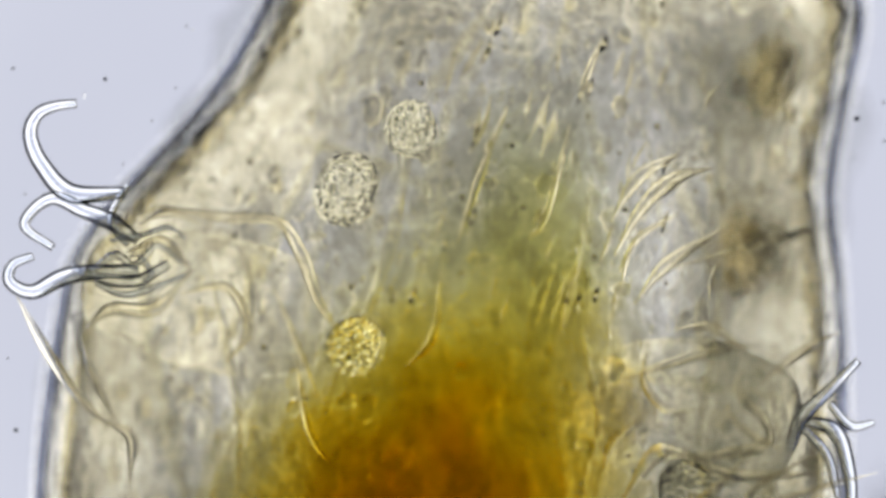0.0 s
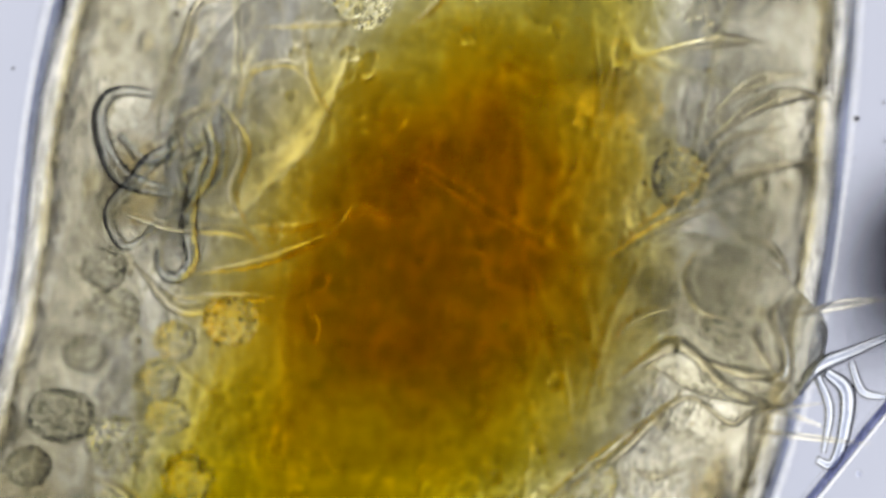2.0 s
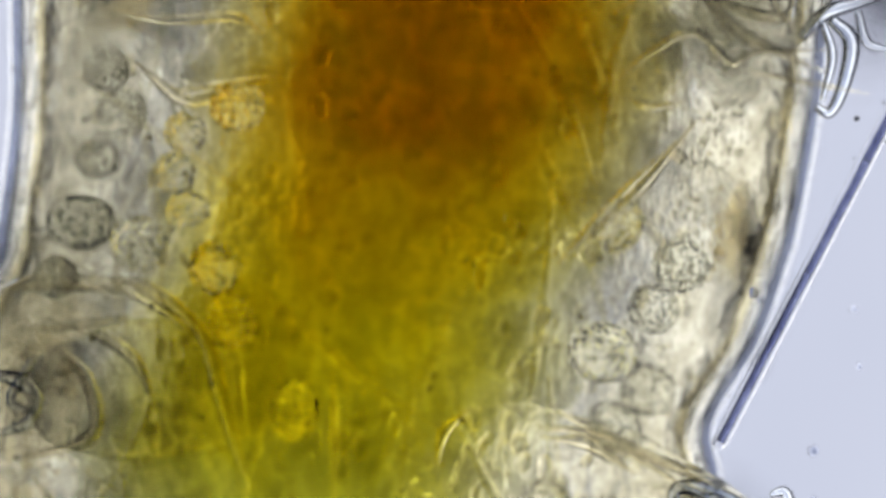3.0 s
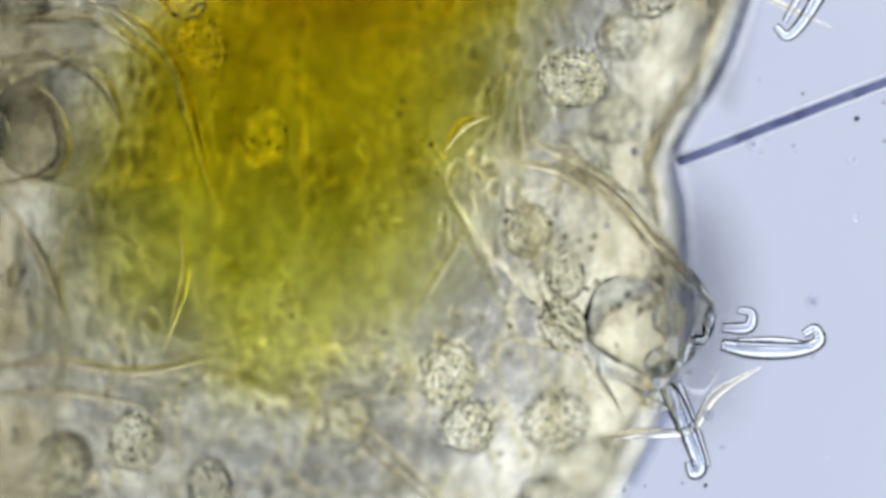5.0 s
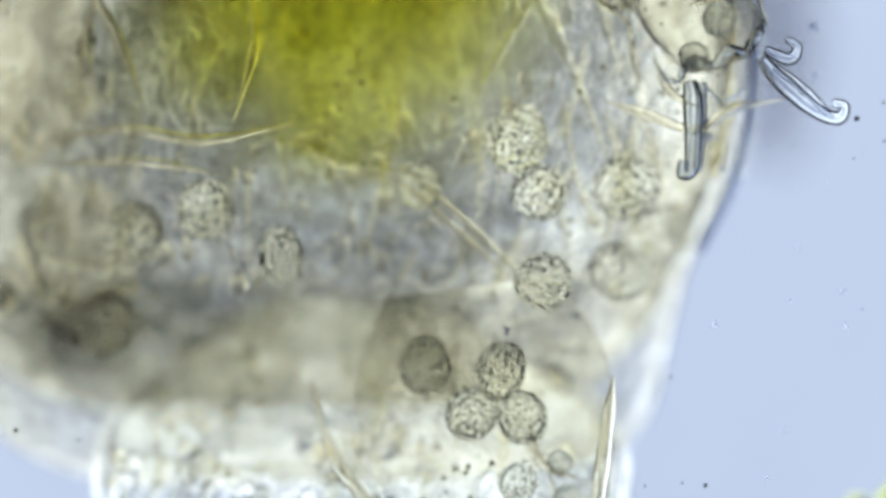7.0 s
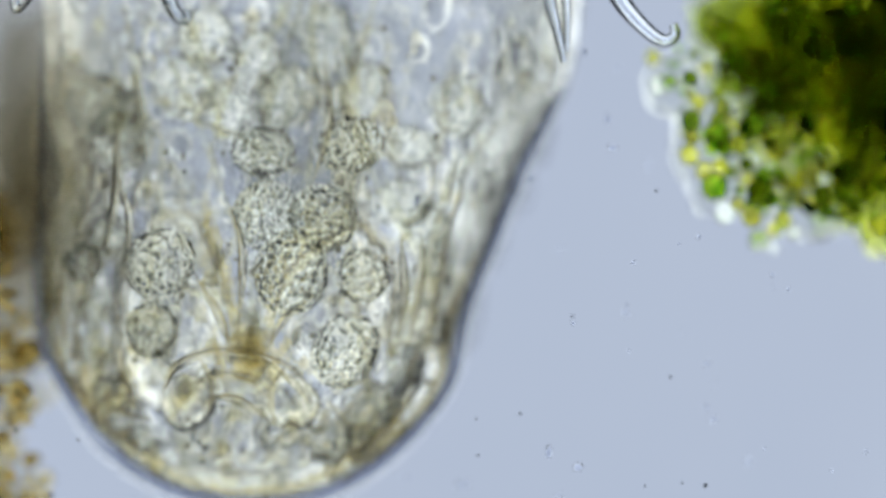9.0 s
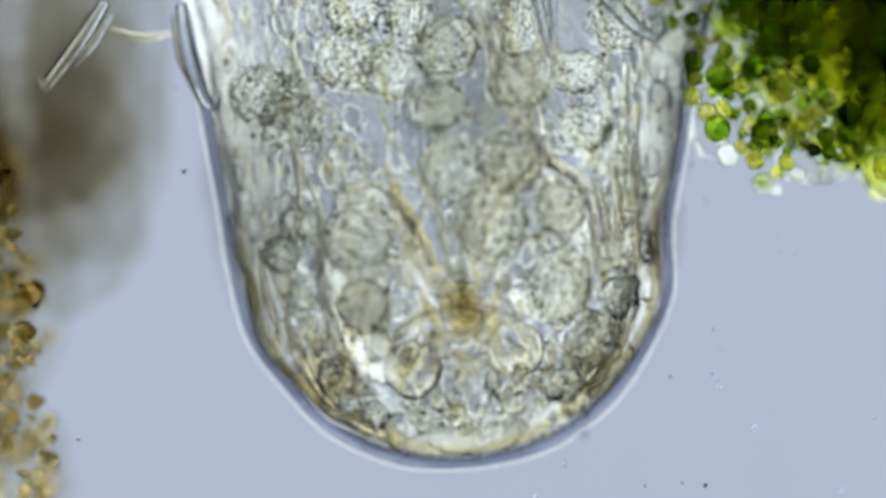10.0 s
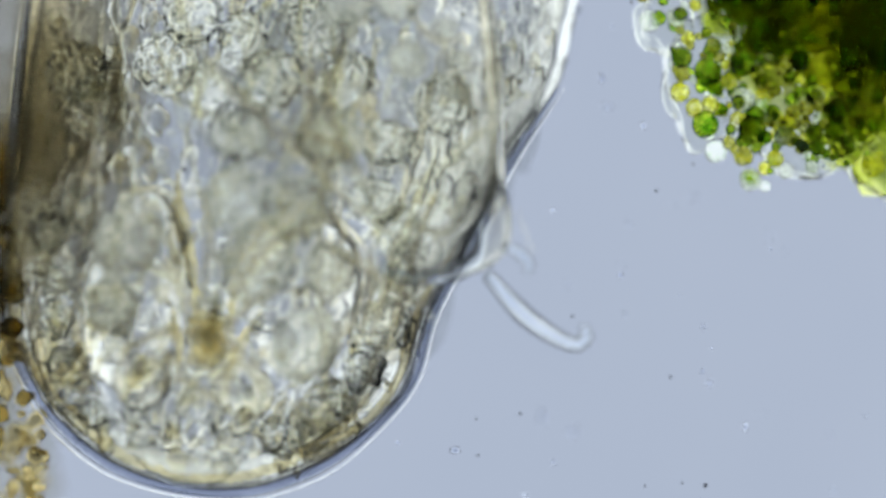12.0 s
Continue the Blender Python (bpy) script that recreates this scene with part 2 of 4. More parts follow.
HEAD = [(797, 512, 585, .03), (789, 462, 632, .09), (766, 392, 703, .15), (706, 300, 796, .20), (622, 228, 872, .23), (540, 183, 913, .25), (430, 165, 925, .26), (300, 160, 965, .255),
        (150, 150, 1010, .235), (0, 140, 1075, .20), (-100, 125, 1085, .165), (-200, 150, 1070, .125), (-290, 230, 1000, .085), (-360, 330, 860, .05), (-420, 440, 720, .012)]
bm = bmesh.new()
loft(bm, [((605 - y) * MM, (a - 545) * MM, (b - 545) * MM, h, MID - .1 * max(0, min(1, (200 - y) / 600))) for y, a, b, h in HEAD], 72, 110, 0.012)
head = part("head", bm, HEADSKIN, tardigrade, "rounded clear head end with a mouth opening")
bm = bmesh.new()
loft(bm, [((600 - y) * MM, (a + b - 1090 - .95 * (b - a)) / 2 * MM, (a + b - 1090 + .95 * (b - a)) / 2 * MM, h * .82, MID - .1 * max(0, min(1, (200 - y) / 600))) for y, a, b, h in HEAD if y < 770], 72, 100, 0.02)
part("body_wall", bm, HEADWALL, head, "cloudy streaked muscle wall under the skin")


def rim(name, table, origin, side, inset, radius, material, parent, z=MID + .075, part_range=None):
    pts = []
    for y, a, b, h in table:
        if part_range and not part_range[0] <= y <= part_range[1]:
            continue
        x = a + inset if side < 0 else b - inset
        pts.append((*origin(x, y, z - (.06 if y < -600 else .04 if y < -250 else 0)), radius * MM))
    bm = bmesh.new()
    tube(bm, pts, 16 * len(pts) // 2, 14, 0, 0.12)
    return part(name, bm, material, parent)


# tinted and clear tubes standing in for the outline's light fringes and halo
for side in (-1, 1):
    rim("cuticle_rim", TRUNK, T, side, 0, 11, FRINGE_DARK, trunk, part_range=(-1210, 1330))
    rim("cuticle_gloss", TRUNK, T, side, 20, 8, EDGE_MID, trunk, part_range=(-1210, 1260))
    rim("cuticle_halo", TRUNK, T, side, -10, 6, HALO, trunk, part_range=(-1210, 1260))
    rim("cuticle_lining", TRUNK, T, side, 40, 9, FRINGE_YELLOW, trunk, part_range=(-1210, 1210))


def round_head(inset, radius, material, name, lo=-80):
    left = [(a + inset, y) for y, a, b, h in HEAD if lo < y < 791]
    right = [(b - inset, y) for y, a, b, h in HEAD if lo < y < 791]
    path = left[::-1] + [(548, 797)] + right
    pts = [(*H(x, y - (inset - 3 if y > 700 else 0), MID + .055), radius * MM * (.15 if i in (0, len(path) - 1) else 1)) for i, (x, y) in enumerate(path)]
    bm = bmesh.new()
    tube(bm, pts, 150, 14, 0, 0.1)
    return part(name, bm, material, head)


# the same light fringes and halo, drawn as tubes round the head
round_head(1, 10, FRINGE_DARK, "cuticle_rim")
round_head(15, 7, EDGE_MID, "cuticle_gloss", 250)
round_head(-10, 5, HALO, "cuticle_halo")
HEAD_FRINGE = clear("head_yellow_fringe", (.94, .90, .76), (1, .97, .86), 1.03, 3, 14, 0.006)
round_head(30, 9, HEAD_FRINGE, "cuticle_lining", 250)


# gut
GUTLINE = [(-760, 990, 60), (-640, 970, 120), (-500, 920, 180), (-345, 850, 222), (-270, 832, 246), (-100, 800, 280), (100, 776, 304), (300, 720, 298),
           (490, 634, 292), (600, 592, 296), (745, 546, 290), (945, 516, 270), (1080, 520, 170), (1160, 520, 50)]
bm = bmesh.new()
for k, grow in enumerate((1.5, 1.38, 1.27, 1.16, 1.05, 0.93, 0.8, 0.64, 0.45)):
    rows = []
    for y, x, r in GUTLINE:
        r *= grow
        yy = 200 + (y - 200) * (0.64 + 0.36 * grow)
        rows.append(((400 - yy) * MM, (x - r - 700) * MM, (x + r - 700) * MM, min(.2, r * MM * .6) * (0.6 + .25 * grow), MID - .1))
    noise.seed_set(k + 2)
    before = len(bm.faces)
    loft(bm, rows, 48, 60, 0.07, 2.0)
    bm.faces.ensure_lookup_table()
    for f in bm.faces[before:]:
        f.material_index = 0 if k > 2 else 1
noise.seed_set(1)
gut = part("gut", bm, [GUT, GUTHAZE], tardigrade, "amber and olive gut filled with food")
rnd = random.Random(4)
bm = bmesh.new()
line = spline(GUTLINE, 200).tolist()
for i in range(420):
    y, x, r = line[rnd.randrange(200)]
    a, d = rnd.uniform(0, 6.28), math.sqrt(rnd.random())
    s = rnd.uniform(12, 70) * MM
    ball(bm, T(x + d * r * math.cos(a) * 1.05, y + rnd.uniform(-30, 30), MID - .04 + d * math.sin(a) * .14), (s * rnd.uniform(.6, 1), s * rnd.uniform(.8, 1.8), s * .6), 1, .5, 0, i * .37)
part("food_lumps", bm, GUTLUMP, gut, "ochre lumps of food")


# storage cells: a few shapes shared by all
def cell_mesh(seed):
    """A round cell whose surface swells over the grains that fill it."""
    r = random.Random(seed)
    seeds = []
    while len(seeds) < 95:
        v = Vector((r.gauss(0, 1), r.gauss(0, 1), r.gauss(0, 1))).normalized()
        if all((v - o).length > .16 for o, _ in seeds):
            seeds.append((v, r.uniform(.10, .19)))
    bm = bmesh.new()
    bmesh.ops.create_icosphere(bm, subdivisions=5, radius=1)
    spots = np.array([tuple(v) for v, _ in seeds])
    size = np.array([g for _, g in seeds])
    for v in bm.verts:
        d = np.linalg.norm(spots - np.array(v.co), axis=1) / size
        k = d.min()
        lift = .02 * (1 - k * k) * min(1, abs(v.co.z) * 1.6) if k < 1 else 0
        shape = 1 + .07 * noise.noise(v.co * 1.3 + Vector((seed * 3.1, 0, 0)))
        v.co = Vector((v.co.x, v.co.y, math.copysign(.5 * v.co.z ** 2, v.co.z))) * float(shape + lift)
    me = bpy.data.meshes.new("storage_cell")
    for f in bm.faces:
        f.smooth = True
    bm.to_mesh(me)
    bm.free()
    me.materials.append(CELL)
    return me


CELLS = [cell_mesh(s) for s in range(5)]


def put_cells(origin, parent, rows, top, depth=(.32, 1.2, 2.6, .5, 3.4)):
    made = []
    for i, (x, y, r) in enumerate(rows):
        z = min(MID + .245, max(MID - .05, top(x, y) - r * MM * depth[i % 5]))
        m = Matrix.Translation(origin(x, y, z)) @ pose(0, 0, 0, 0, 0, i * 67) @ Matrix.Diagonal((r * MM * (1 + .12 * math.sin(i * 1.7)), r * MM * (1 + .14 * math.sin(i * 2.9 + 1)), r * MM, 1))
        made.append(share("storage_cell", CELLS[i % 5], parent, m))
    return made


body_cells = put_cells(T, trunk, [(681, -762, 46), (570, -657, 60), (590, -385, 52), (1170, -145, 56), (225, 205, 44), (200, 130, 38), (340, 240, 40), (180, 285, 36), (155, 395, 56),
                     (255, 430, 48), (390, 475, 52), (420, 565, 44), (525, 720, 50), (1085, 400, 44), (1150, 545, 50), (1195, 470, 46), (1060, 620, 56), (1145, 690, 50), (110, 490, 40), (341, 372, 36), (428, 194, 44), (320, 310, 42),
                     (1085, 765, 52), (430, 1330, 48), (845, 1130, 54), (880, 1225, 58), (1035, 1215, 56),
                     (1090, 1300, 58), (1020, 1365, 54), (170, 1290, 60), (120, 1450, 56), (300, 1250, 50), (670, 1210, 46)], skin_height(TRUNK), (.3, .3, 1.6, .3, .9))
put_cells(H, head, [(618, 385, 66), (722, 512, 63), (388, 390, 61), (385, 505, 52), (565, 290, 59), (665, 285, 56), (740, 380, 52), (700, 155, 54), (550, 180, 52)], skin_height(HEAD), (.3, .3, .4, .4, .5))
put_cells(H, head, [(880, 70, 50), (710, 60, 52), (580, 80, 56), (430, -10, 60), (400, 80, 56), (300, 180, 54), (480, 110, 52), (790, 250, 46), (800, 150, 46), (250, 120, 52), (255, 400, 40), (640, -30, 54), (520, 20, 50)], lambda x, y: MID + .12, (.3, .8, .5, .4, .6))


put_cells(H, head, [(838, 290, 44), (850, 372, 46), (842, 455, 48), (818, 535, 44), (768, 612, 44), (700, 672, 36)], lambda x, y: MID + .085, (.3, .4, .3, .4, .3))
put_cells(H, head, [(288, 470, 30), (292, 545, 34), (325, 620, 32), (385, 690, 30), (296, 356, 38), (299, 142, 44), (793, 590, 34), (748, 668, 34)], lambda x, y: MID + .085, (.3, .4, .3, .4, .3))


# tissue lumps spread through the body
def tissue(parent, table, origin, n, seed, lo, hi, thin=-9999):
    """Lumps between two stations of the plan, fewer and fewer before the station called thin."""
    r = random.Random(seed)
    q = spline(table, 300).tolist()
    bm = bmesh.new()
    for i in range(n):
        y, a, b, h = q[r.randrange(300)]
        if not lo < y < hi or r.random() < (thin - y) / 420:
            continue
        u = r.uniform(-.93, .93)
        s = r.choice((4, 6, 8, 11, 15, 22)) * MM
        z = MID + h * math.sqrt(1 - u * u) * r.uniform(.3, .85)
        ball(bm, origin((a + b) / 2 + u * (b - a) / 2, y + r.uniform(-20, 20), z), (s * r.uniform(.6, 1), s * r.uniform(.6, 1.5), s * .5), 1, .5, 0, i * .61)
    return tagged(part("tissue", bm, TISSUE, parent, "cloudy granular body tissue"), kind="stuff")


tissue(trunk, TRUNK, T, 1500, 7, -1200, 1400)
tissue(head, HEAD, H, 950, 8, -380, 740, 60)


def dots(parent, table, origin, n, seed, lo, hi):
    r = random.Random(seed)
    q = [row for row in spline(table, 300).tolist() if lo < row[0] < hi]
    bm = bmesh.new()
    for i in range(n):
        y, a, b, h = r.choice(q)
        u = r.uniform(-.9, .9)
        s = r.choice((2, 2.5, 3, 4, 6)) * MM
        ball(bm, origin((a + b) / 2 + u * (b - a) / 2, y + r.uniform(-20, 20), MID + h * math.sqrt(1 - u * u) * .9), (s, s, s), 1)
    tagged(part("fluid_granule", bm, SPECK, parent, "fine dark granules adrift in the body fluid"), kind="stuff")


def strands(parent, origin, rows, material, name, z=MID + .2, label=""):
    """Bent strands, each with its radius and the points of its path."""
    for r0, *pts in rows:
        bm = bmesh.new()
        n = len(pts)
        tube(bm, [(*origin(x, y, z(x, y) - (.004 if i % 2 else .012) if callable(z) else z - .03 * (i % 2)), 1.2 * r0 * MM * (.12 if i in (0, n - 1) else 1)) for i, (x, y) in enumerate(pts)], 10 * n, 14, 0, .35, .55)
        part(name, bm, material, parent, label)


def fibres(parent, table, origin, n, seed, lo, hi):
    """Fine muscle fibres that run mostly along the body."""
    r = random.Random(seed)
    q = [row for row in spline(table, 300).tolist() if lo < row[0] < hi]
    for i in range(n):
        y, a, b, h = r.choice(q)
        u = r.uniform(-.78, .78)
        x = (a + b) / 2 + u * (b - a) / 2
        ang = r.gauss(0, 18) + (70 if r.random() < .15 else 0)
        ln = min(r.uniform(60, 260), y - lo, hi - y) + 8
        dx, dy = math.sin(radians(ang)) * ln, math.cos(radians(ang)) * ln
        w, k = r.uniform(4, 13), r.uniform(-.12, .12)
        z = MID + h * math.sqrt(1 - u * u) * r.uniform(.1, .75)
        bm = bmesh.new()
        tube(bm, [(*origin(x - dx, y - dy, z), w * .3 * MM), (*origin(x + k * dy, y - k * dx, z + .02), w * MM), (*origin(x + dx, y + dy, z), w * .1 * MM)], 20, 14, 0, .3, .6)
        part("muscle_fibre", bm, MUSCLE, parent)


MIDTISSUE = clear("inner_tissue", (.93, .93, .925), (1, 1, 1), 1.085, 14, 50, .006, .04)
r = random.Random(51)
bm = bmesh.new()
for i in range(560):
    y, a, b, h = r.choice([row for row in spline(HEAD, 200).tolist() if -220 < row[0] < 745])
    u = r.uniform(-.93, .93)
    if r.random() < (60 - y) / 260:
        continue
    s = r.choice((6, 8, 10, 13, 17, 24)) * MM
    ball(bm, H((a + b) / 2 + u * (b - a) / 2, y + r.uniform(-60, 10), MID + r.uniform(.05, .1)), (s * r.uniform(.5, 1), s * r.uniform(.8, 1.9), s * .45), 2, .6, 0, i * .53)
tagged(part("inner_tissue", bm, MIDTISSUE, head, "grey and cream lumps of inner tissue"), kind="stuff")
bm = bmesh.new()
for i in range(420):
    u = r.random()
    x, y = ((846 + 20 * math.sin(u * 5), 300 + 250 * u) if i % 3 == 0 else (850 - 150 * u ** 1.4, 520 + 190 * u) if i % 3 == 1 else (232 + 170 * u ** 1.6, 330 + 380 * u))
    s = r.choice((4, 5, 6, 8)) * MM
    ball(bm, H(x + r.gauss(0, 17), y + r.gauss(0, 10), MID + r.uniform(.05, .1)), (s, s * r.uniform(.8, 1.4), s * .8), 1, .3, 0, i * .4)
tagged(part("rim_granule", bm, MIDTISSUE, head, "bands of bright granules along the head's edge"), kind="stuff")
strands(head, H, [(12, (700, -60), (690, 100), (720, 240), (742, 330)), (9, (745, -40), (760, 110), (800, 260)), (8, (640, 0), (655, 120), (700, 260), (715, 400)), (9, (860, 0), (850, 140), (835, 280)),
                  (8, (455, 300), (470, 400), (500, 470)), (9, (332, 330), (322, 430), (335, 560), (380, 650)), (8, (360, 310), (440, 300), (490, 400)), (9, (620, 330), (700, 290), (780, 340), (785, 450), (720, 570))], FOLD, "inner_fold", MID + .09)
dots(trunk, TRUNK, T, 420, 31, -1150, 1450)
r = random.Random(41)
bm = bmesh.new()
for i in range(260):
    u = r.random()
    a, d = r.uniform(0, 6.28), math.sqrt(r.random())
    s = r.choice((3, 4, 5, 7)) * MM
    ball(bm, T(1300 - 90 * u + 55 * d * math.cos(a), 60 + 420 * u + 60 * d * math.sin(a), MID + .2), (s * .8, s * 1.3, s), 1, .3, 0, i * .4)
GRAIN = clear("bright_granule", (.93, .93, .90), (1, 1, 1), 1.05, 20, 60)
tagged(part("fluid_granule", bm, GRAIN, trunk, "streak of fine granules under the skin"), kind="stuff")
r = random.Random(61)
bm = bmesh.new()
for i in range(520):
    s = r.choice((2, 2.5, 3, 4, 5)) * MM
    x, y = r.gauss(850, 190), r.uniform(-960, -380)
    ball(bm, T(x, y, MID + .245), (s * .8, s * r.uniform(1, 2.4), s * .7), 1, .3, 0, i * .4)
tagged(part("fluid_granule", bm, GRAIN, trunk, "fine bright granules under the clear skin"), kind="stuff")
for i in range(46):
    x, y, ln, lean = r.gauss(900, 170), r.uniform(-960, -460), r.uniform(30, 95), r.gauss(.28, .12)
    strands(trunk, T, [(r.uniform(2.5, 4.5), (x, y), (x - lean * ln * .5 + r.uniform(-4, 4), y + ln * .5), (x - lean * ln, y + ln))], FOLD, "muscle_fibre", MID + .245)
dots(head, HEAD, H, 300, 32, -330, 720)
fibres(trunk, TRUNK, T, 130, 21, -1100, 1400)
fibres(head, HEAD, H, 75, 22, -330, 660)
strands(trunk, T, [
    (7, (1011, -927), (986, -867), (971, -817)), (6, (956, -777), (916, -617), (886, -577)), (7, (826, -747), (796, -667), (766, -567)), (6, (756, -597), (696, -647)),
    (6, (836, -397), (796, -227)), (7, (736, -517), (726, -407), (676, -347)), (7, (486, -367), (516, -237), (566, -167)), (6, (1126, -527), (1306, -577), (1426, -617)),
    (10, (1056, -337), (1206, -387), (1286, -397))], FOLD, "skin_fold", skin_height(TRUNK))
strands(trunk, T, [
    (9, (315, 165), (425, 155), (515, 145)), (11, (250, 115), (330, 180), (400, 175), (500, 185)), (8, (180, 20), (300, 45), (420, 40), (470, 70)),
    (7, (595, 650), (596, 760), (595, 900)), (6, (618, 660), (620, 880)), (8, (70, 830), (140, 930), (200, 1080)), (11, (210, 490), (280, 510), (370, 590), (410, 720), (450, 850)),
    (10, (980, 720), (1060, 760), (1180, 830))], FOLD, "skin_fold", skin_height(TRUNK))
strands(trunk, T, [
    (9, (950, 765), (1040, 780), (1120, 835)), (7, (640, 1175), (770, 1290), (900, 1415)), (5, (610, 1180), (740, 1290), (850, 1390)),
    (8, (380, 850), (390, 960), (350, 1100)), (10, (100, 560), (240, 620), (290, 720)), (8, (20, 1130), (160, 1110), (300, 1130), (460, 1100)), (8, (20, 1170), (180, 1165), (330, 1190)),
    (8, (980, 470), (1060, 380), (1180, 260)), (8, (1030, 430), (1130, 330), (1230, 210)), (9, (1080, -20), (1190, -120), (1290, -230)), (8, (1050, 20), (1150, -60), (1270, -120))], FOLD, "skin_fold", skin_height(TRUNK))
strands(head, H, [
    (6, (410, 612), (430, 566), (480, 539), (540, 530), (600, 545), (650, 585), (672, 612)), (5, (440, 600), (500, 578), (560, 580), (600, 608)),
    (7, (500, 610), (540, 613), (580, 630), (600, 642)), (7, (500, 275), (530, 355), (535, 500)), (7, (745, 285), (675, 325), (612, 395), (592, 470)),
    (8, (800, 300), (815, 400), (810, 480)), (7, (835, 290), (842, 380), (830, 500)), (8, (240, 600), (300, 690), (390, 740)), (8, (860, 560), (800, 650), (730, 700)),
    (6, (300, 600), (330, 650), (400, 660)), (7, (700, 600), (750, 640), (800, 600)), (6, (280, 100), (300, 250), (290, 400)), (6, (640, 0), (660, 120), (640, 230))], FOLD, "skin_fold", skin_height(HEAD))
STYLET = clear("stylet_chitin", (.92, .86, .64), (1, .97, .84), 1.12, 8, 30, .004)
strands(head, H, [(9, (452, 260), (477, 345), (508, 430), (524, 520)), (9, (690, 270), (646, 300), (600, 380), (583, 440), (588, 515)), (8, (470, 470), (500, 540), (510, 600)), (8, (630, 470), (605, 540), (600, 610))], STYLET, "stylet", MID + .09, "thin amber stylet leading to the mouth")
ARCH = clear("mouth_arch", (.84, .82, .77), (.95, .94, .90), 1.10, 8, 30, .004)
strands(head, H, [(4, (418, 606), (428, 570), (455, 544), (500, 526), (545, 522), (600, 534), (645, 560), (675, 606)), (3, (470, 600), (485, 575), (530, 566), (580, 576), (606, 612)), (3, (480, 640), (500, 614), (545, 606), (590, 638))], ARCH, "mouth_arch", skin_height(HEAD), "dark curved arch above the mouth")
strands(head, H, [(8, (250, 470), (255, 560), (300, 660), (380, 725)), (8, (845, 480), (835, 570), (785, 660), (715, 715)), (7, (215, 380), (220, 480), (245, 570)), (8, (875, 300), (868, 420), (858, 520)), (7, (900, 200), (880, 300), (880, 380)),
                  (6, (470, 545), (500, 590), (495, 640)), (6, (620, 545), (600, 600), (612, 650)), (7, (450, 400), (500, 470), (520, 520)), (7, (660, 420), (610, 470), (590, 520)), (6, (300, 240), (330, 330), (320, 420))], FOLD, "skin_fold", skin_height(HEAD))
for x, y in ((635, 610), (455, 625)):
    bm = bmesh.new()
    ball(bm, H(x, y, MID + .16), (.05, .05, .05), 3, .1, 0, x * .1)
    part("mouth_lobe", bm, CLEAR, head, "clear lobe at the corner of the mouth")
bm = bmesh.new()
for f in (1, .75, .5):
    ball(bm, H(556, 528, MID + .11), (.042 * f, .05 * f, .03 * f), 3, .5, 0, 3)
part("buccal_gland", bm, clear("buccal_brown", (.85, .82, .70), (.95, .92, .84), 1.06, 12, 40, .01), head, "small brownish spot behind the mouth")
bm = bmesh.new()
tube(bm, [(*H(540, 470, MID + .12), .02), (*H(542, 560, MID + .14), .045), (*H(545, 620, MID + .14), .10), (*H(550, 690, MID + .1), .11), (*H(555, 740, MID + .04), .07)], 40, 24, 0, .06)
part("mouth_tube", bm, MOUTH, head, "clear mouth tube opening at the front")
for x, y, w, h in ((409, 470, 88, 175), (700, 425, 92, 145)):
    bm = bmesh.new()
    ball(bm, H(x, y, MID + .03), (w * MM, h * MM, .055), 4, .12, 0, x * .1)
    part("pharynx_lobe", bm, CLEAR, head, "clear oval lobe beside the mouth tube")


def soft_patch(parent, origin, rows, material, name, z, seed):
    """Cloudy masses out of the sharp plane, each of several nested skins."""
    for j, (x, y, w, h, n) in enumerate(rows):
        bm = bmesh.new()
        for k in range(n):
            f = 1 - k / (n + 1.5)
            ball(bm, origin(x, y, z), (w * MM * f, h * MM * f, .12 * f), 3, .5, 0, seed + j * 3.3 + k * .15, 3)
        part(name, bm, material, parent)


soft_patch(trunk, T, [(1475, -20, 95, 165, 1), (1510, -40, 90, 150, 1), (1530, -50, 80, 130, 1), (1510, -30, 60, 110, 1), (1505, -35, 45, 80, 1), (1480, -40, 60, 120, 1), (1490, -60, 75, 100, 1), (1495, -30, 50, 90, 1), (1235, 1000, 75, 190, 1), (1232, 990, 50, 120, 1)], DARKLEG, "far_leg", MID + 1.2, 5)
soft_patch(trunk, T, [(1290, -900, 170, 200, 3), (1320, -500, 120, 200, 2), (60, 500, 130, 160, 1), (1350, 0, 90, 200, 2), (1200, -50, 150, 150, 2), (1300, -700, 160, 230, 2), (330, -650, 120, 170, 2), (1250, -250, 140, 180, 2), (300, -60, 150, 200, 2), (1150, 150, 120, 200, 2), (1330, 480, 60, 160, 2),
                      (60, 850, 190, 220, 2), (0, 1150, 180, 200, 2), (-20, 620, 170, 200, 2), (150, 350, 110, 220, 2), (20, 1420, 180, 160, 3), (450, 1400, 330, 150, 2), (120, 1480, 200, 150, 2), (760, 1400, 220, 170, 1), (250, 1000, 170, 300, 2), (200, 180, 150, 220, 1), (1200, 470, 110, 200, 1), (1040, 560, 170, 220, 1), (190, -150, 150, 260, 2), (1310, -80, 150, 260, 2), (190, -400, 110, 200, 1), (1290, -330, 130, 200, 1), (180, 560, 220, 220, 1), (150, 780, 200, 160, 1), (110, -20, 90, 200, 2), (1360, 60, 80, 200, 2), (1320, -420, 100, 160, 1), (520, -930, 200, 160, 2), (1350, -800, 120, 260, 2), (400, 1520, 420, 170, 2), (100, 760, 230, 200, 1), (220, 240, 150, 220, 1), (130, 600, 220, 180, 1), (140, 1150, 220, 200, 1), (1130, 200, 110, 220, 1)], BLUR, "body_tissue", MID - .12, 9)
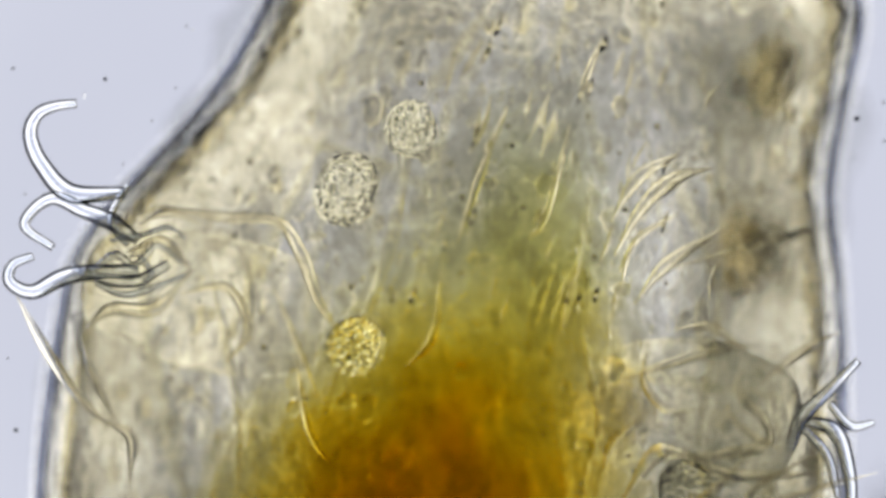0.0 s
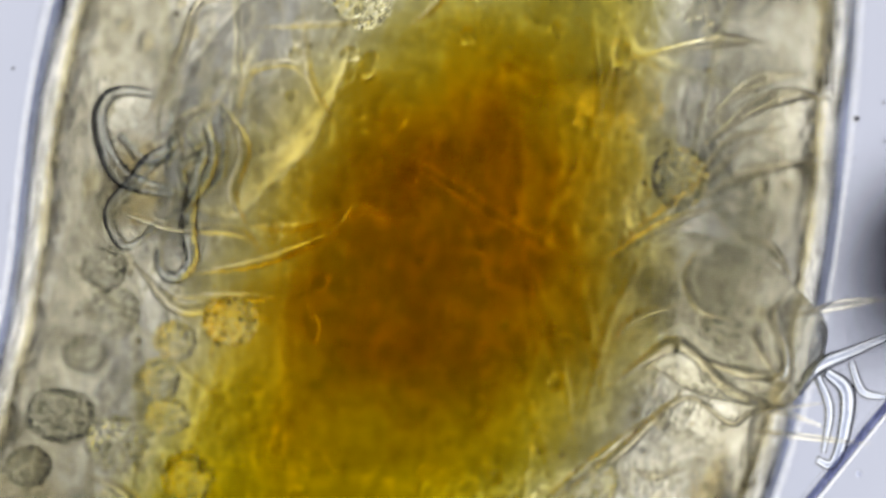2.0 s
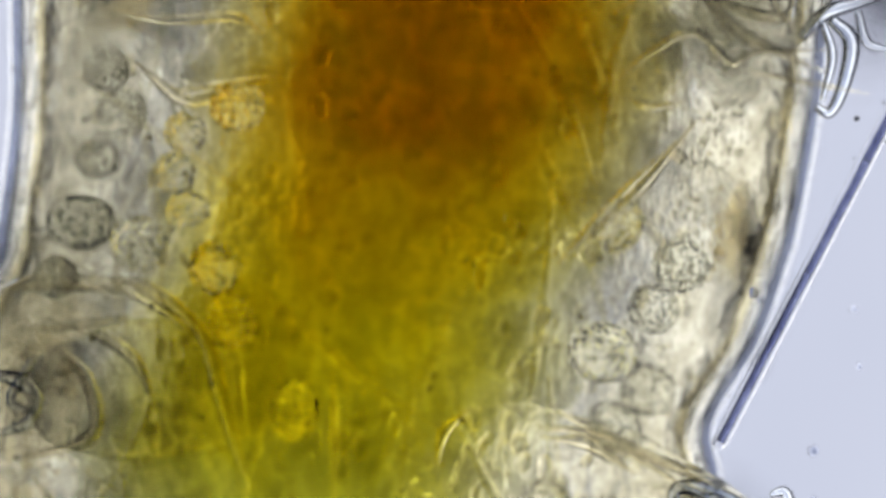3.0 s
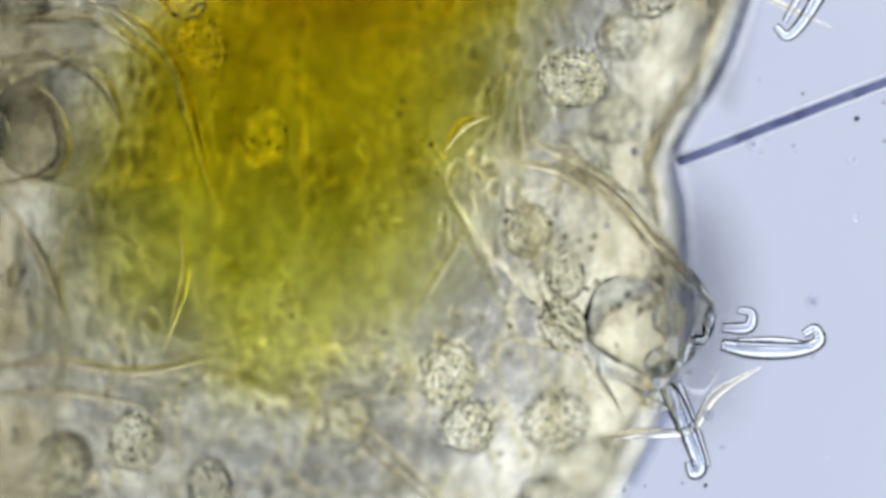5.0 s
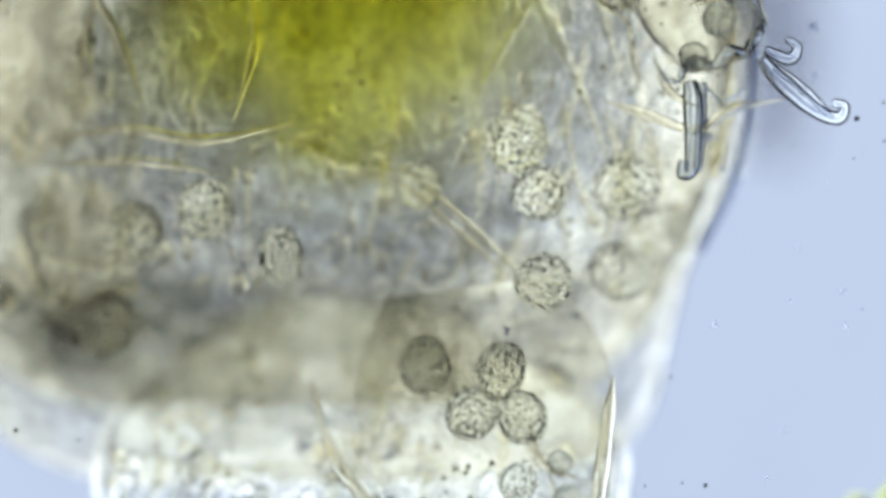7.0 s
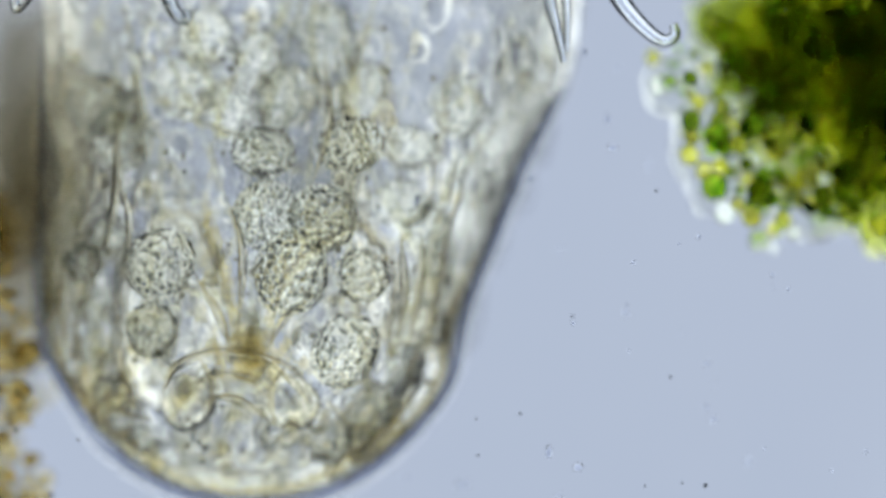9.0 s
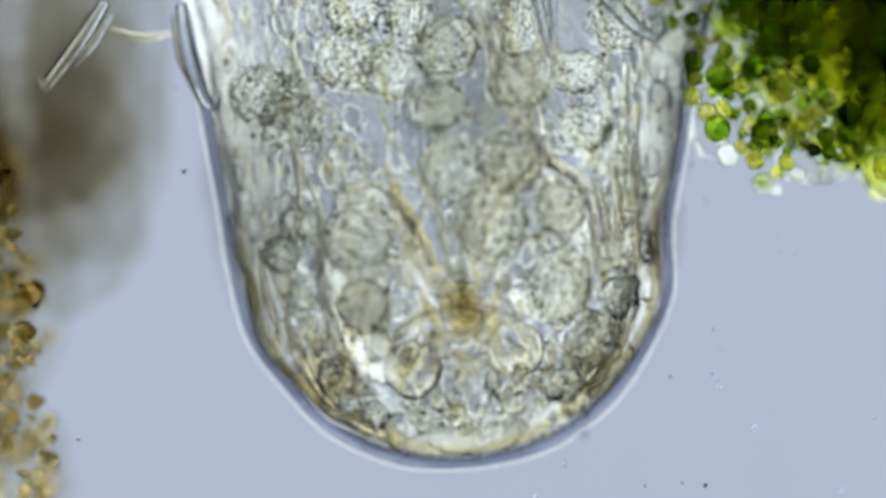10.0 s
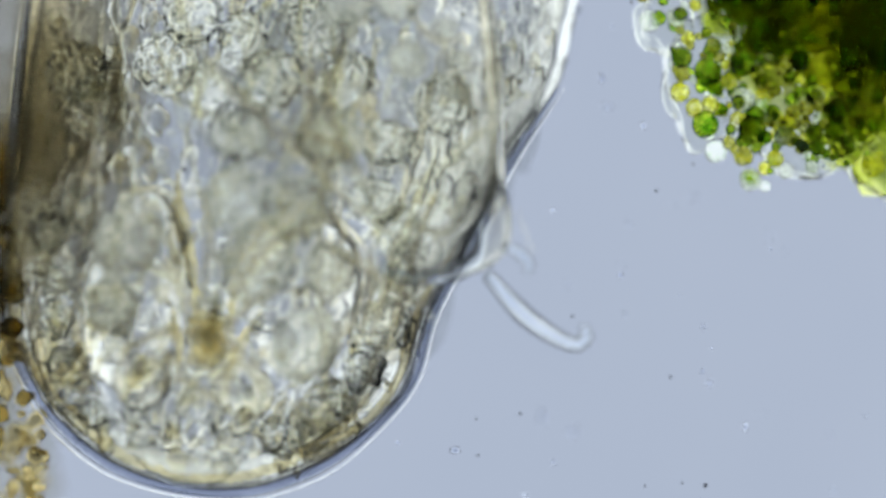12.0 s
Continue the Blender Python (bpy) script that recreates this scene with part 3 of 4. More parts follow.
soft_patch(trunk, T, [(1340, -870, 60, 70, 3), (1300, -560, 55, 80, 3), (200, -20, 60, 90, 3), (1060, -280, 80, 60, 2), (1330, 420, 30, 90, 3), (20, 700, 110, 120, 1), (-30, 1000, 120, 150, 1), (40, 1350, 120, 130, 1), (60, 560, 80, 60, 1)] ,
           OCHRE, "fat_body", MID - .1, 15)
soft_patch(head, H, [(600, 120, 120, 260, 2), (220, 250, 90, 250, 3), (330, 300, 110, 220, 1), (250, 450, 80, 150, 2), (900, 330, 60, 200, 2), (955, 150, 75, 190, 2), (990, 30, 70, 150, 2), (545, 742, 190, 36, 2), (420, 700, 90, 50, 1), (670, 700, 90, 50, 1)], BLUR, "body_tissue", MID - .1, 19)
soft_patch(head, H, [(310, 600, 50, 60, 2), (740, 640, 60, 50, 2), (830, 420, 40, 100, 1)], OCHRE, "fat_body", MID - .1, 25)


# ---- legs ----
def make_leg(label, pivot, way, length, width, folds, claws, bars=(), back=.75, root=1.0):
    """A leg given in the plan of one moment: its root, the way it points, its skin folds, bars and claws."""
    bm = bmesh.new()
    rows = []
    for f, w, h in ((-back, .6 * root, .02), (-back * .6, .9 * root, .25), (-.1, .5 + .5 * root, .6), (.25, 1.0, .9), (.55, .88, .9), (.8, .74, .75), (.94, .58, .5), (1.01, .3, .2)):
        rows.append((f * length * MM, -w * width * MM, w * width * MM, h * .15, 0))
    loft(bm, rows, 36, 40, .012)
    bmesh.ops.rotate(bm, verts=bm.verts, cent=(0, 0, 0), matrix=Matrix.Rotation(radians(way - 90), 3, "Z"))
    leg = part("leg", bm, LEGSKIN, tardigrade, label)

    def here(x, y, z):
        return Vector(((x - pivot[0]) * MM, (pivot[1] - y) * MM, z))

    strands(leg, here, folds, FOLD, "skin_fold", .07)
    strands(leg, here, bars, CLAW, "claw_bar", .05)
    for r0, *pts in claws:
        b2 = bmesh.new()
        n = len(pts)
        tube(b2, [(*here(x, y, .03), 1.25 * r0 * MM * (.55 if i == 0 else 1 - .6 * i / (n - 1))) for i, (x, y) in enumerate(pts)], 9 * n, 10)
        part("claw", b2, CLAW, leg, "clear hooked claw")
    return leg


FOUR = "stubby translucent leg ending in hooked glassy claws"
legs = {
    "A": make_leg(FOUR, (390, 540), 168, 240, 120,
                  [(9, (40, 525), (90, 620), (140, 690), (195, 750)), (7, (150, 590), (170, 660), (210, 740)), (9, (150, 590), (200, 547), (280, 545), (340, 480)), (8, (270, 368), (400, 388), (490, 395), (530, 450), (560, 530), (600, 595)),
                   (7, (320, 520), (400, 510), (440, 580), (400, 640)), (8, (190, 740), (235, 770), (235, 850)), (7, (230, 450), (290, 430), (340, 480)), (6, (250, 400), (300, 380), (360, 400)), (6, (480, 500), (520, 600), (560, 700))],
                  [(15, (225, 345), (130, 345), (80, 295), (60, 245), (72, 210), (102, 195), (140, 190)), (14, (250, 430), (200, 395), (150, 375), (95, 355), (50, 400), (100, 440)),
                   (14, (250, 480), (130, 488), (65, 517), (25, 500), (30, 470), (65, 455)), (11, (300, 470), (240, 500), (170, 490), (130, 470)), (9, (230, 330), (200, 390), (230, 440)), (7, (165, 482), (210, 455), (242, 472), (282, 440), (325, 470)), (6, (175, 502), (230, 522), (300, 500), (338, 484)), (6, (250, 455), (272, 488), (250, 512)), (6, (200, 430), (255, 420), (300, 405), (330, 430))]),
    "B": make_leg(FOUR, (1260, 560), -28, 200, 130,
                  [(10, (1265, 205), (1340, 152), (1420, 140)), (10, (1248, 262), (1330, 200), (1400, 177), (1465, 185)), (9, (1250, 352), (1330, 310), (1440, 290)), (10, (1080, 680), (1180, 612), (1222, 620), (1300, 690), (1450, 750)),
                   (8, (1215, 620), (1290, 650), (1372, 660), (1382, 620), (1360, 560), (1382, 530)), (7, (1090, 600), (1130, 560), (1200, 540)), (7, (1300, 420), (1360, 440), (1400, 500)), (8, (1400, 560), (1480, 540), (1560, 530)), (6, (1340, 570), (1332, 595), (1355, 640), (1395, 685)), (5, (1310, 755), (1420, 768), (1530, 780)), (7, (1120, 825), (1160, 835), (1215, 820)), (5, (1100, 790), (1150, 740), (1220, 700), (1290, 745), (1330, 725), (1450, 710)), (5, (1235, 440), (1215, 490), (1235, 545), (1300, 570)), (6, (1230, 330), (1290, 255), (1380, 235))],
                  [(14, (1455, 655), (1492, 690), (1488, 760), (1468, 815), (1440, 808)), (10, (1440, 660), (1462, 720), (1452, 795)), (14, (1405, 690), (1440, 648), (1500, 622), (1575, 590)), (10, (1500, 640), (1520, 690), (1560, 700))]),
    "C": make_leg(FOUR, (265, 525), 185, 210, 120,
                  [(10, (0, 352), (60, 340), (200, 345), (262, 370), (340, 432)), (7, (30, 420), (120, 415), (240, 395)), (9, (40, 640), (130, 620), (172, 580), (150, 500), (100, 450)), (7, (180, 680), (160, 780), (170, 860))],
                  [(14, (0, 500), (40, 510), (70, 540), (50, 580), (5, 600)), (10, (60, 470), (20, 540), (50, 562))]),
    "D": make_leg(FOUR, (1170, 290), -72, 300, 125,
                  [(9, (1210, 155), (1262, 250), (1290, 350), (1310, 430), (1335, 525)), (7, (1240, 200), (1270, 330), (1280, 430)), (8, (1040, 620), (1110, 650), (1190, 685), (1260, 655), (1350, 650)), (7, (1092, 470), (1097, 540), (1100, 605)),
                   (9, (1050, 60), (1100, 35), (1160, 45)), (7, (980, 390), (1050, 440), (1100, 500)), (7, (1080, 350), (1075, 420), (1100, 470)), (7, (1200, 470), (1260, 460), (1290, 450)), (6, (1130, 540), (1150, 610), (1200, 650)), (6, (1270, 580), (1275, 650))],
                  [(17, (1190, 600), (1192, 640), (1186, 700), (1176, 752), (1160, 757), (1164, 735)), (11, (1212, 605), (1200, 690), (1188, 760)), (15, (1318, 575), (1350, 620), (1400, 672), (1440, 692), (1452, 672), (1432, 664)),
                   (12, (1325, 560), (1365, 580), (1382, 562), (1364, 545)), (10, (1340, 590), (1390, 640), (1430, 690))],
                  [(8, (1172, 604), (1184, 574), (1206, 566), (1235, 575), (1262, 553), (1290, 558), (1312, 534), (1330, 508)), (5, (1110, 500), (1096, 540), (1104, 590)), (5, (1268, 472), (1296, 458), (1318, 490), (1330, 530)), (4, (1120, 540), (1150, 590), (1176, 600)), (4, (1210, 600), (1240, 640), (1290, 620))]),
    "E": make_leg(FOUR, (320, -60), 268, 250, 120,
                  [(9, (130, -40), (150, 60), (180, 190)), (10, (530, -20), (462, 70), (412, 172)), (8, (200, -20), (210, 60), (200, 150)), (8, (370, -20), (372, 60), (360, 150)), (7, (230, 20), (290, 30), (350, 10)), (7, (200, 260), (270, 275), (340, 262)), (7, (380, 180), (420, 240), (400, 300))],
                  [(14, (205, 215), (162, 288), (122, 345), (104, 368), (100, 350)), (10, (215, 235), (185, 290), (150, 330)), (14, (335, 215), (350, 300), (378, 372), (398, 388), (402, 370)), (9, (325, 235), (340, 310), (366, 360))],
                  [(12, (192, 205), (215, 188), (270, 196), (340, 188), (375, 165))], back=1.0, root=1.4),
    "F": make_leg(FOUR, (955, -60), -86, 290, 130,
                  [(10, (640, -355), (668, -225), (720, -135), (780, -15), (860, 125)), (11, (1165, -325), (1148, -235), (1112, -75), (1062, 95), (1038, 150)), (8, (740, 90), (780, 140), (840, 200), (890, 290)),
                   (7, (880, 120), (885, 200)), (7, (1082, 150), (1086, 230)), (7, (900, 120), (960, 150), (1030, 120)), (6, (760, -100), (830, -40), (860, 60)), (7, (1040, -160), (1060, -60), (1050, 60)), (7, (1010, -260), (1030, -180), (1090, -150))],
                  [(11, (900, 232), (912, 300), (925, 370), (934, 428)), (9, (928, 236), (944, 320), (940, 410)), (14, (1000, 240), (1035, 320), (1075, 375), (1108, 402), (1130, 394), (1128, 374)), (9, (1040, 200), (1066, 226), (1074, 250), (1062, 262)), (9, (960, 250), (985, 290), (1000, 270))],
                  [(12, (838, 140), (846, 190), (920, 214), (990, 204), (1020, 150))], back=1.5, root=1.9)}
put_cells(lambda x, y, z: Vector(((x - 955) * MM, (-60 - y) * MM, z - MID - .12)), legs["F"], [(840, -365, 46), (970, -345, 48), (915, -275, 46), (1002, -262, 50), (985, -150, 34), (1055, -495, 48), (1060, -180, 24), (1068, -120, 22), (1052, -70, 22)], lambda x, y: MID + .2, (.3, .5, .2, .4, .3))
put_cells(lambda x, y, z: Vector(((x - 1170) * MM, (290 - y) * MM, z - MID - .12)), legs["D"], [(1085, 420, 44), (1130, 350, 40), (1110, 250, 46), (1200, 560, 30), (1250, 500, 30)], lambda x, y: MID + .2, (.3, .5, .2, .4, .3))
GLAND = clear("gland_plasm", (.95, .95, .93), (1, 1, 1), 1.035, 8, 30, .008)
for key_, x, y, w in (("F", 945, 55, 82), ("D", 1190, 470, 75)):
    bm = bmesh.new()
    p0 = (955, -60) if key_ == "F" else (1170, 290)
    ball(bm, ((x - p0[0]) * MM, (p0[1] - y) * MM, 0), (w * MM, w * 1.05 * MM, .08), 4, .08, 0, x * .1)
    part("leg_gland", bm, GLAND, legs[key_], "large clear round gland in the leg")
for k, (px, py), box in (("F", (955, -60), (790, 1070, -200, 210)), ("D", (1170, 290), (1080, 1290, 180, 620))):
    bm = bmesh.new()
    r = random.Random(len(k) + px)
    for i in range(90 if k == "F" else 26):
        s = r.choice((2, 2.5, 3, 4, 6)) * MM
        ball(bm, ((r.uniform(*box[:2]) - px) * MM, (py - r.uniform(*box[2:])) * MM, r.uniform(.05, .12)), (s, s, s), 1)
    tagged(part("fluid_granule", bm, SPECK, legs[k], "fine dark granules adrift in the leg"), kind="stuff")
# the long hook of the right middle leg: an arc that stands on edge or lies flat as the leg turns
bm = bmesh.new()
tube(bm, [(u * MM, w * MM, 0, c * MM) for u, w, c in ((-12, -8, 11), (6, 34, 15), (23, 68, 18), (70, 105, 18), (110, 110, 17), (147, 94, 15), (178, 55, 11), (176, 20, 7), (160, 0, 3))], 60, 12)
hook = part("claw", bm, CLAW, legs["D"], "clear hooked claw")
REF = {"A": 168, "B": -30, "C": 185, "D": -62, "E": 268, "F": -84}


# ---- rod-like filament: a row of long cells end to end ----
filament = tagged(new("filament"), "thin straight dark algal filament lying in the water", "filament")
for i in range(9):
    bm = bmesh.new()
    a, b = i * .11, i * .11 + .1098
    wob = .003 * math.sin(i * 1.3)
    tube(bm, [(a, 0, 0, .0082), ((a + b) / 2, wob * .3, 0, .0078), (b, 0, 0, .0082)], 12, 10)
    part("filament_cell", bm, ROD, filament)


# clear tube added to bend light into a bright halo along the filament
FILAMENT_HALO = clear("filament_sheath", (.97, .97, .98), (1, 1, 1), 1.022, 8, 40)
bm = bmesh.new()
tube(bm, [(.012, 0, 0, .004), (.03, 0, 0, .014), (.5, .001, 0, .014), (.985, 0, 0, .014), (1, 0, 0, .006)], 60, 16)
part("filament_sheath", bm, FILAMENT_HALO, filament, "clear tube added for the bright halo round the filament")


# ---- green algae clump; plan given where it ends up ----
def AL(px, py, z=0):
    return Vector(((px - 1400) * MM, (100 - py) * MM, z))


GREENDARK = clear("algae_mass", (.70, .76, .36), (.98, .97, .72), 1.03, 9, 30, .006, contrast=(.40, .60))
GREEN = clear("green_alga", (.22, .44, .03), (.96, 1, .34), 1.2, 1.5, 4, .3, .25, (.42, .57))
YELLOW = clear("yellow_alga", (.80, .80, .08), (1, 1, .72), 1.2, 1.5, 4, .3, .2, (.42, .57))
PALE = clear("pale_alga", (.88, .91, .86), (1, 1, 1), 1.13, 1.6, 5, .25, .1)
algae = tagged(new("algae_clump"), "clump of round green and yellow algae in slime", "algae")
r = random.Random(11)
bm = bmesh.new()
LOBES = ((1480, -40, 190), (1620, -150, 230), (1600, 60, 190), (1760, 100, 220), (1420, 40, 130), (1740, -250, 210), (1350, -60, 130), (1580, 180, 110), (1500, 120, 110), (1300, 130, 85), (1360, 190, 90), (1450, 215, 70), (1270, 60, 80))
MASS = LOBES[:8] + ((1640, -420, 170), (1720, -500, 200))
for i in range(330):
    x, y, s = MASS[i % len(MASS)]
    a, d, g = r.uniform(0, 6.28), math.sqrt(r.random()), r.uniform(14, 55)
    ball(bm, AL(x + d * s * math.cos(a), y + d * s * math.sin(a), r.uniform(.08, .34)), (g * MM, g * MM * r.uniform(.7, 1.2), g * MM * .7), 2, .4, 0, i * .3)
tagged(part("slime_mass", bm, GREENDARK, algae, "dense brownish green slime mass"), kind="stuff")
bm = bmesh.new()
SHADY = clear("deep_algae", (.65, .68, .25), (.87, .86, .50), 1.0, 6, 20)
for x, y, s in ((1640, -110, 120), (1600, -250, 110), (1570, -180, 80), (1720, -200, 190), (1530, -90, 70), (1560, -260, 60), (1500, 10, 80), (1590, 60, 90), (1460, -40, 60), (1545, 30, 60), (1480, 70, 70), (1550, 140, 60), (1430, -70, 60), (1500, -30, 60), (1335, 20, 55), (1395, 80, 65), (1295, -30, 55), (1350, 60, 40)):
    ball(bm, AL(x, y, .10), (s * MM, s * MM * 1.1, .09), 4, .35, 0, x * .1, 4)
tagged(part("algae_core", bm, SHADY, algae, "dense dark olive core of the clump"), kind="stuff")
for x, y, w, h in ((1242, 145, 66, 112), (1420, 266, 74, 46), (1180, 40, 50, 60), (1560, 250, 70, 90)):
    bm = bmesh.new()
    ball(bm, AL(x, y, .30), (w * MM, h * MM, .09), 4, .3, 0, x * .07, 4)
    part("slime_film", bm, FILM, algae, "clear slime film round the cells")


def alga_mesh(m, flat):
    bm = bmesh.new()
    ball(bm, (0, 0, 0), (1, 1, flat), 3, .12, 0, 2, 3)
    me = bpy.data.meshes.new("alga_cell")
    for f in bm.faces:
        f.smooth = True
    bm.to_mesh(me)
    bm.free()
    me.materials.append(m)
    return me


NAVY = clear("dark_alga", (.10, .16, .20), (.30, .38, .30), 1.1, 20, 60, .003, .2)
ALGA = [alga_mesh(m, flat) for m, flat in ((GREEN, .5), (YELLOW, .32), (PALE, .38), (NAVY, .7))]
NEAR = ((1205, 105, 18, 0), (1250, 130, 24, 0), (1206, 133, 14, 1), (1202, 165, 17, 1), (1286, 146, 15, 1), (1228, 192, 16, 1), (1255, 186, 15, 1), (1246, 220, 23, 0), (1327, 230, 24, 0), (1264, 267, 19, 2),
        (1287, 252, 12, 1))
FAR = ((1312, 275, 17, 1), (1324, 316, 19, 2), (1380, 240, 15, 2), (1440, 262, 13, 0), (1366, 280, 15, 1), (1414, 258, 12, 3), (1490, 252, 13, 0), (1345, 148, 13, 1), (1340, 55, 20, 0), (1150, 42, 18, 2), (1195, 36, 16, 2),
        (1260, 84, 14, 1), (1536, 290, 20, 1), (1310, 178, 20, 2), (1335, 195, 16, 2), (1322, 226, 12, 1), (1385, 300, 14, 2), (1430, 295, 12, 2), (1470, 232, 18, 0), (1475, 195, 20, 0), (1420, 50, 18, 1), (1310, 115, 22, 0))
for x, y, s, kind in NEAR + FAR:
    share("alga_cell", ALGA[kind], algae, Matrix.Translation(AL(x, y, .41)) @ Matrix.Diagonal((s * MM, s * MM * 1.08, s * MM, 1)))
for i in range(230):
    x, y, s, kind = r.choice(NEAR + FAR)
    g = r.choice((6, 7, 8, 9, 11, 13)) * MM
    share("alga_cell", ALGA[r.choices((0, 1, 2), (3, 4, 6))[0]], algae, Matrix.Translation(AL(x + r.uniform(-12, 80), y - r.uniform(-12, 70), r.uniform(.32, .39))) @ Matrix.Diagonal((g, g * r.uniform(.9, 1.2), g, 1)))
for i in range(280):
    x, y, s = LOBES[i % len(LOBES)]
    a, d = r.uniform(0, 6.28), math.sqrt(r.random())
    g = r.choice((7, 9, 11, 13, 16)) * MM
    x, y = x + d * s * math.cos(a), y + d * s * math.sin(a)
    if x < 1300 and y > 60:
        continue
    kind = r.choices((0, 1), (6, 4))[0]
    share("alga_cell", ALGA[kind], algae, Matrix.Translation(AL(x, y, r.uniform(.27, .43))) @ Matrix.Diagonal((g, g * r.uniform(.9, 1.2), g, 1)))

# ---- brown debris ----
BROWN = clear("brown_debris", (.80, .71, .46), (1, .96, .78), 1.08, 14, 50, .006, .2)
debris = tagged(new("debris_heap"), "heap of golden brown plant debris in the water", "debris")
bm = bmesh.new()
for i in range(270):
    y = r.uniform(230, 960)
    x = r.uniform(-330, 20 + 70 * (y - 300) / 600)
    s = r.uniform(6, 30) * MM
    ball(bm, Vector(((x + 100) * MM, (600 - y) * MM, r.uniform(.04, .4))), (s, s * r.uniform(.6, 1.2), s * .7), 1, .6, 0, i * .7)
tagged(part("debris_grain", bm, BROWN, debris, "angular brown and golden grains"), kind="stuff")
bm = bmesh.new()
ball(bm, (0, 0, 0), (1, 1, .7), 2, .7, 0, 4.2)
grain = bpy.data.meshes.new("debris_chip")
for f in bm.faces:
    f.smooth = True
bm.to_mesh(grain)
bm.free()
grain.materials.append(BROWN)
for i in range(110):
    y = r.uniform(300, 960)
    x = r.uniform(-120, 10 + 70 * (y - 300) / 600)
    g = r.uniform(9, 24) * MM
    share("debris_chip", grain, debris, Matrix.Translation(Vector(((x + 100) * MM, (600 - y) * MM, r.uniform(.28, .46)))) @ pose(0, 0, 0, i * 40, i * 71, i * 23) @ Matrix.Diagonal((g, g * .8, g * .6, 1)))

# layered tinted pieces standing in for a dim, blurred area beside the animal
DIM = clear("dim_brown", (.87, .858, .815), (.955, .945, .92), 1.0, 4, 18)
dim_area = tagged(new("debris_flake"), "dim brownish pieces added for a blurred dark area beside the animal", "debris")
r = random.Random(17)
for i in range(28):
    w, h = r.uniform(70, 190), r.uniform(120, 280)
    x, y = r.uniform(-170, 200 if i < 23 else 20) - w * .35, r.uniform(0, 400) if i < 23 else r.uniform(450, 900)
    bm = bmesh.new()
    ball(bm, Vector(((x + 100) * MM, (600 - y) * MM, .10)), (w * MM, h * MM, .08), 4, .22, 0, x * .1, 3)
    part("flake_piece", bm, DIM, dim_area)

motes = tagged(new("water_mote"), "tiny pale motes drifting in the water", "motes", kind="stuff")
bm = bmesh.new()
for i in range(90):
    x, y, s = r.uniform(700, 1560), r.uniform(-1500, 900), r.choice((3, 4, 5, 7, 9))
    ball(bm, world_at(x, y, .15) + Vector((0, 0, r.uniform(.35, .62))), (s * MM * r.uniform(.6, 1), s * MM * r.uniform(.6, 1.3), s * MM * .8), 2, .3, 0, i * .7)
tagged(part("mote", bm, MOTE, motes, "pale specks"), kind="stuff")

# ---- dust on the optics: tiny dark specks ----
bm = bmesh.new()
for x, y, s in ((22, 121, 2), (185, 140, 3), (325, 304, 3), (415, 194, 2), (752, 90, 2), (27, 762, 3), (1249, 860, 3), (1013, 560, 2), (1187, 668, 2), (921, 733, 2), (1422, 166, 2),
                (1162, 338, 2), (1517, 210, 4), (268, 214, 1.5), (310, 155, 1.5), (329, 46, 1.5), (97, 588, 1.5), (138, 779, 2), (843, 742, 1.5), (846, 807, 1.5), (1142, 861, 1.5),
                (1208, 855, 1.5), (1405, 258, 1.5), (1512, 281, 1.5), (1118, 3, 2), (42, 343, 1.5), (13, 635, 1.5), (217, 291, 1.5), (1227, 291, 1.5), (1565, 181, 2), (1566, 250, 2)):
    ball(bm, ((x - 784) * MM * .974, (441 - y) * MM * .974, MID + .275), (s * MM * 1.4, s * MM * 1.3, s * MM), 1)
dust = tagged(part("dust", bm, DUST, None, "tiny dark dust specks on the glass"), category="dust", kind="stuff")


# ---- what moves ----
TRUNK_ROWS = [(0, 44, 997), (.5, 47, 1008), (1, 52, 1020), (1.2, 66, 985), (1.4, 82, 922), (1.5, 85, 865), (1.6, 90, 705), (1.7, 50, 565), (1.8, 20, 470), (1.9, 5, 430), (2, 5, 415),
              (2.5, 6, 365), (2.6, 5, 350), (2.7, 3, 280), (2.8, 0, 115), (3, 0, 0), (3.5, -8, -125), (3.7, -6, -187), (4.5, -40, -420), (5.3, -60, -480), (5.5, -65, -445), (5.7, -50, -470), (6, -20, -545), (6.2, 10, -600),
              (6.5, 65, -690), (6.7, 90, -780)]
MOUTH_ROWS = [  # time, mouth x, y, turn of the head, and how far the mouth then stands before the trunk as the animal draws itself out
    (8.3, 410, 1205, -3, 2330), (8.5, 420, 1115, -3, 2350), (8.8, 430, 865, -4, 2440), (9, 430, 695, -5, 2520), (9.3, 480, 605, -3, 2560), (9.5, 545, 605, 0, 2560), (9.8, 730, 603, 6, 2560), (10, 820, 620, 7, 2560),
    (10.3, 770, 650, 7, 2560), (10.5, 680, 705, 5, 2560), (10.8, 516, 705, -2, 2560), (11, 430, 690, -7, 2560), (11.3, 355, 645, -11, 2560), (11.5, 350, 650, -12, 2560), (11.8, 348, 656, -11, 2560), (12, 352, 668, -10, 2560)]
NECK = (450, 2450)


def stage_y(t):
    """How far down the slide's still things stand from where they end."""
    return float(np.interp(t, [0, 3, 5.5, 6, 6.5, 6.7, 8.3, 8.5, 8.8, 9, 9.3, 9.5, 10, 10.5, 12], [3800, 2700, 2150, 1990, 1740, 1640, 611, 521, 272, 111, 8, 0, 8, 0, 0]))


def stage_x(t):
    return float(np.interp(t, [0, 8.3, 8.5, 9, 9.5, 10, 10.5, 12], [-20, -17, -11, 14, 4, 20, 0, 0]))


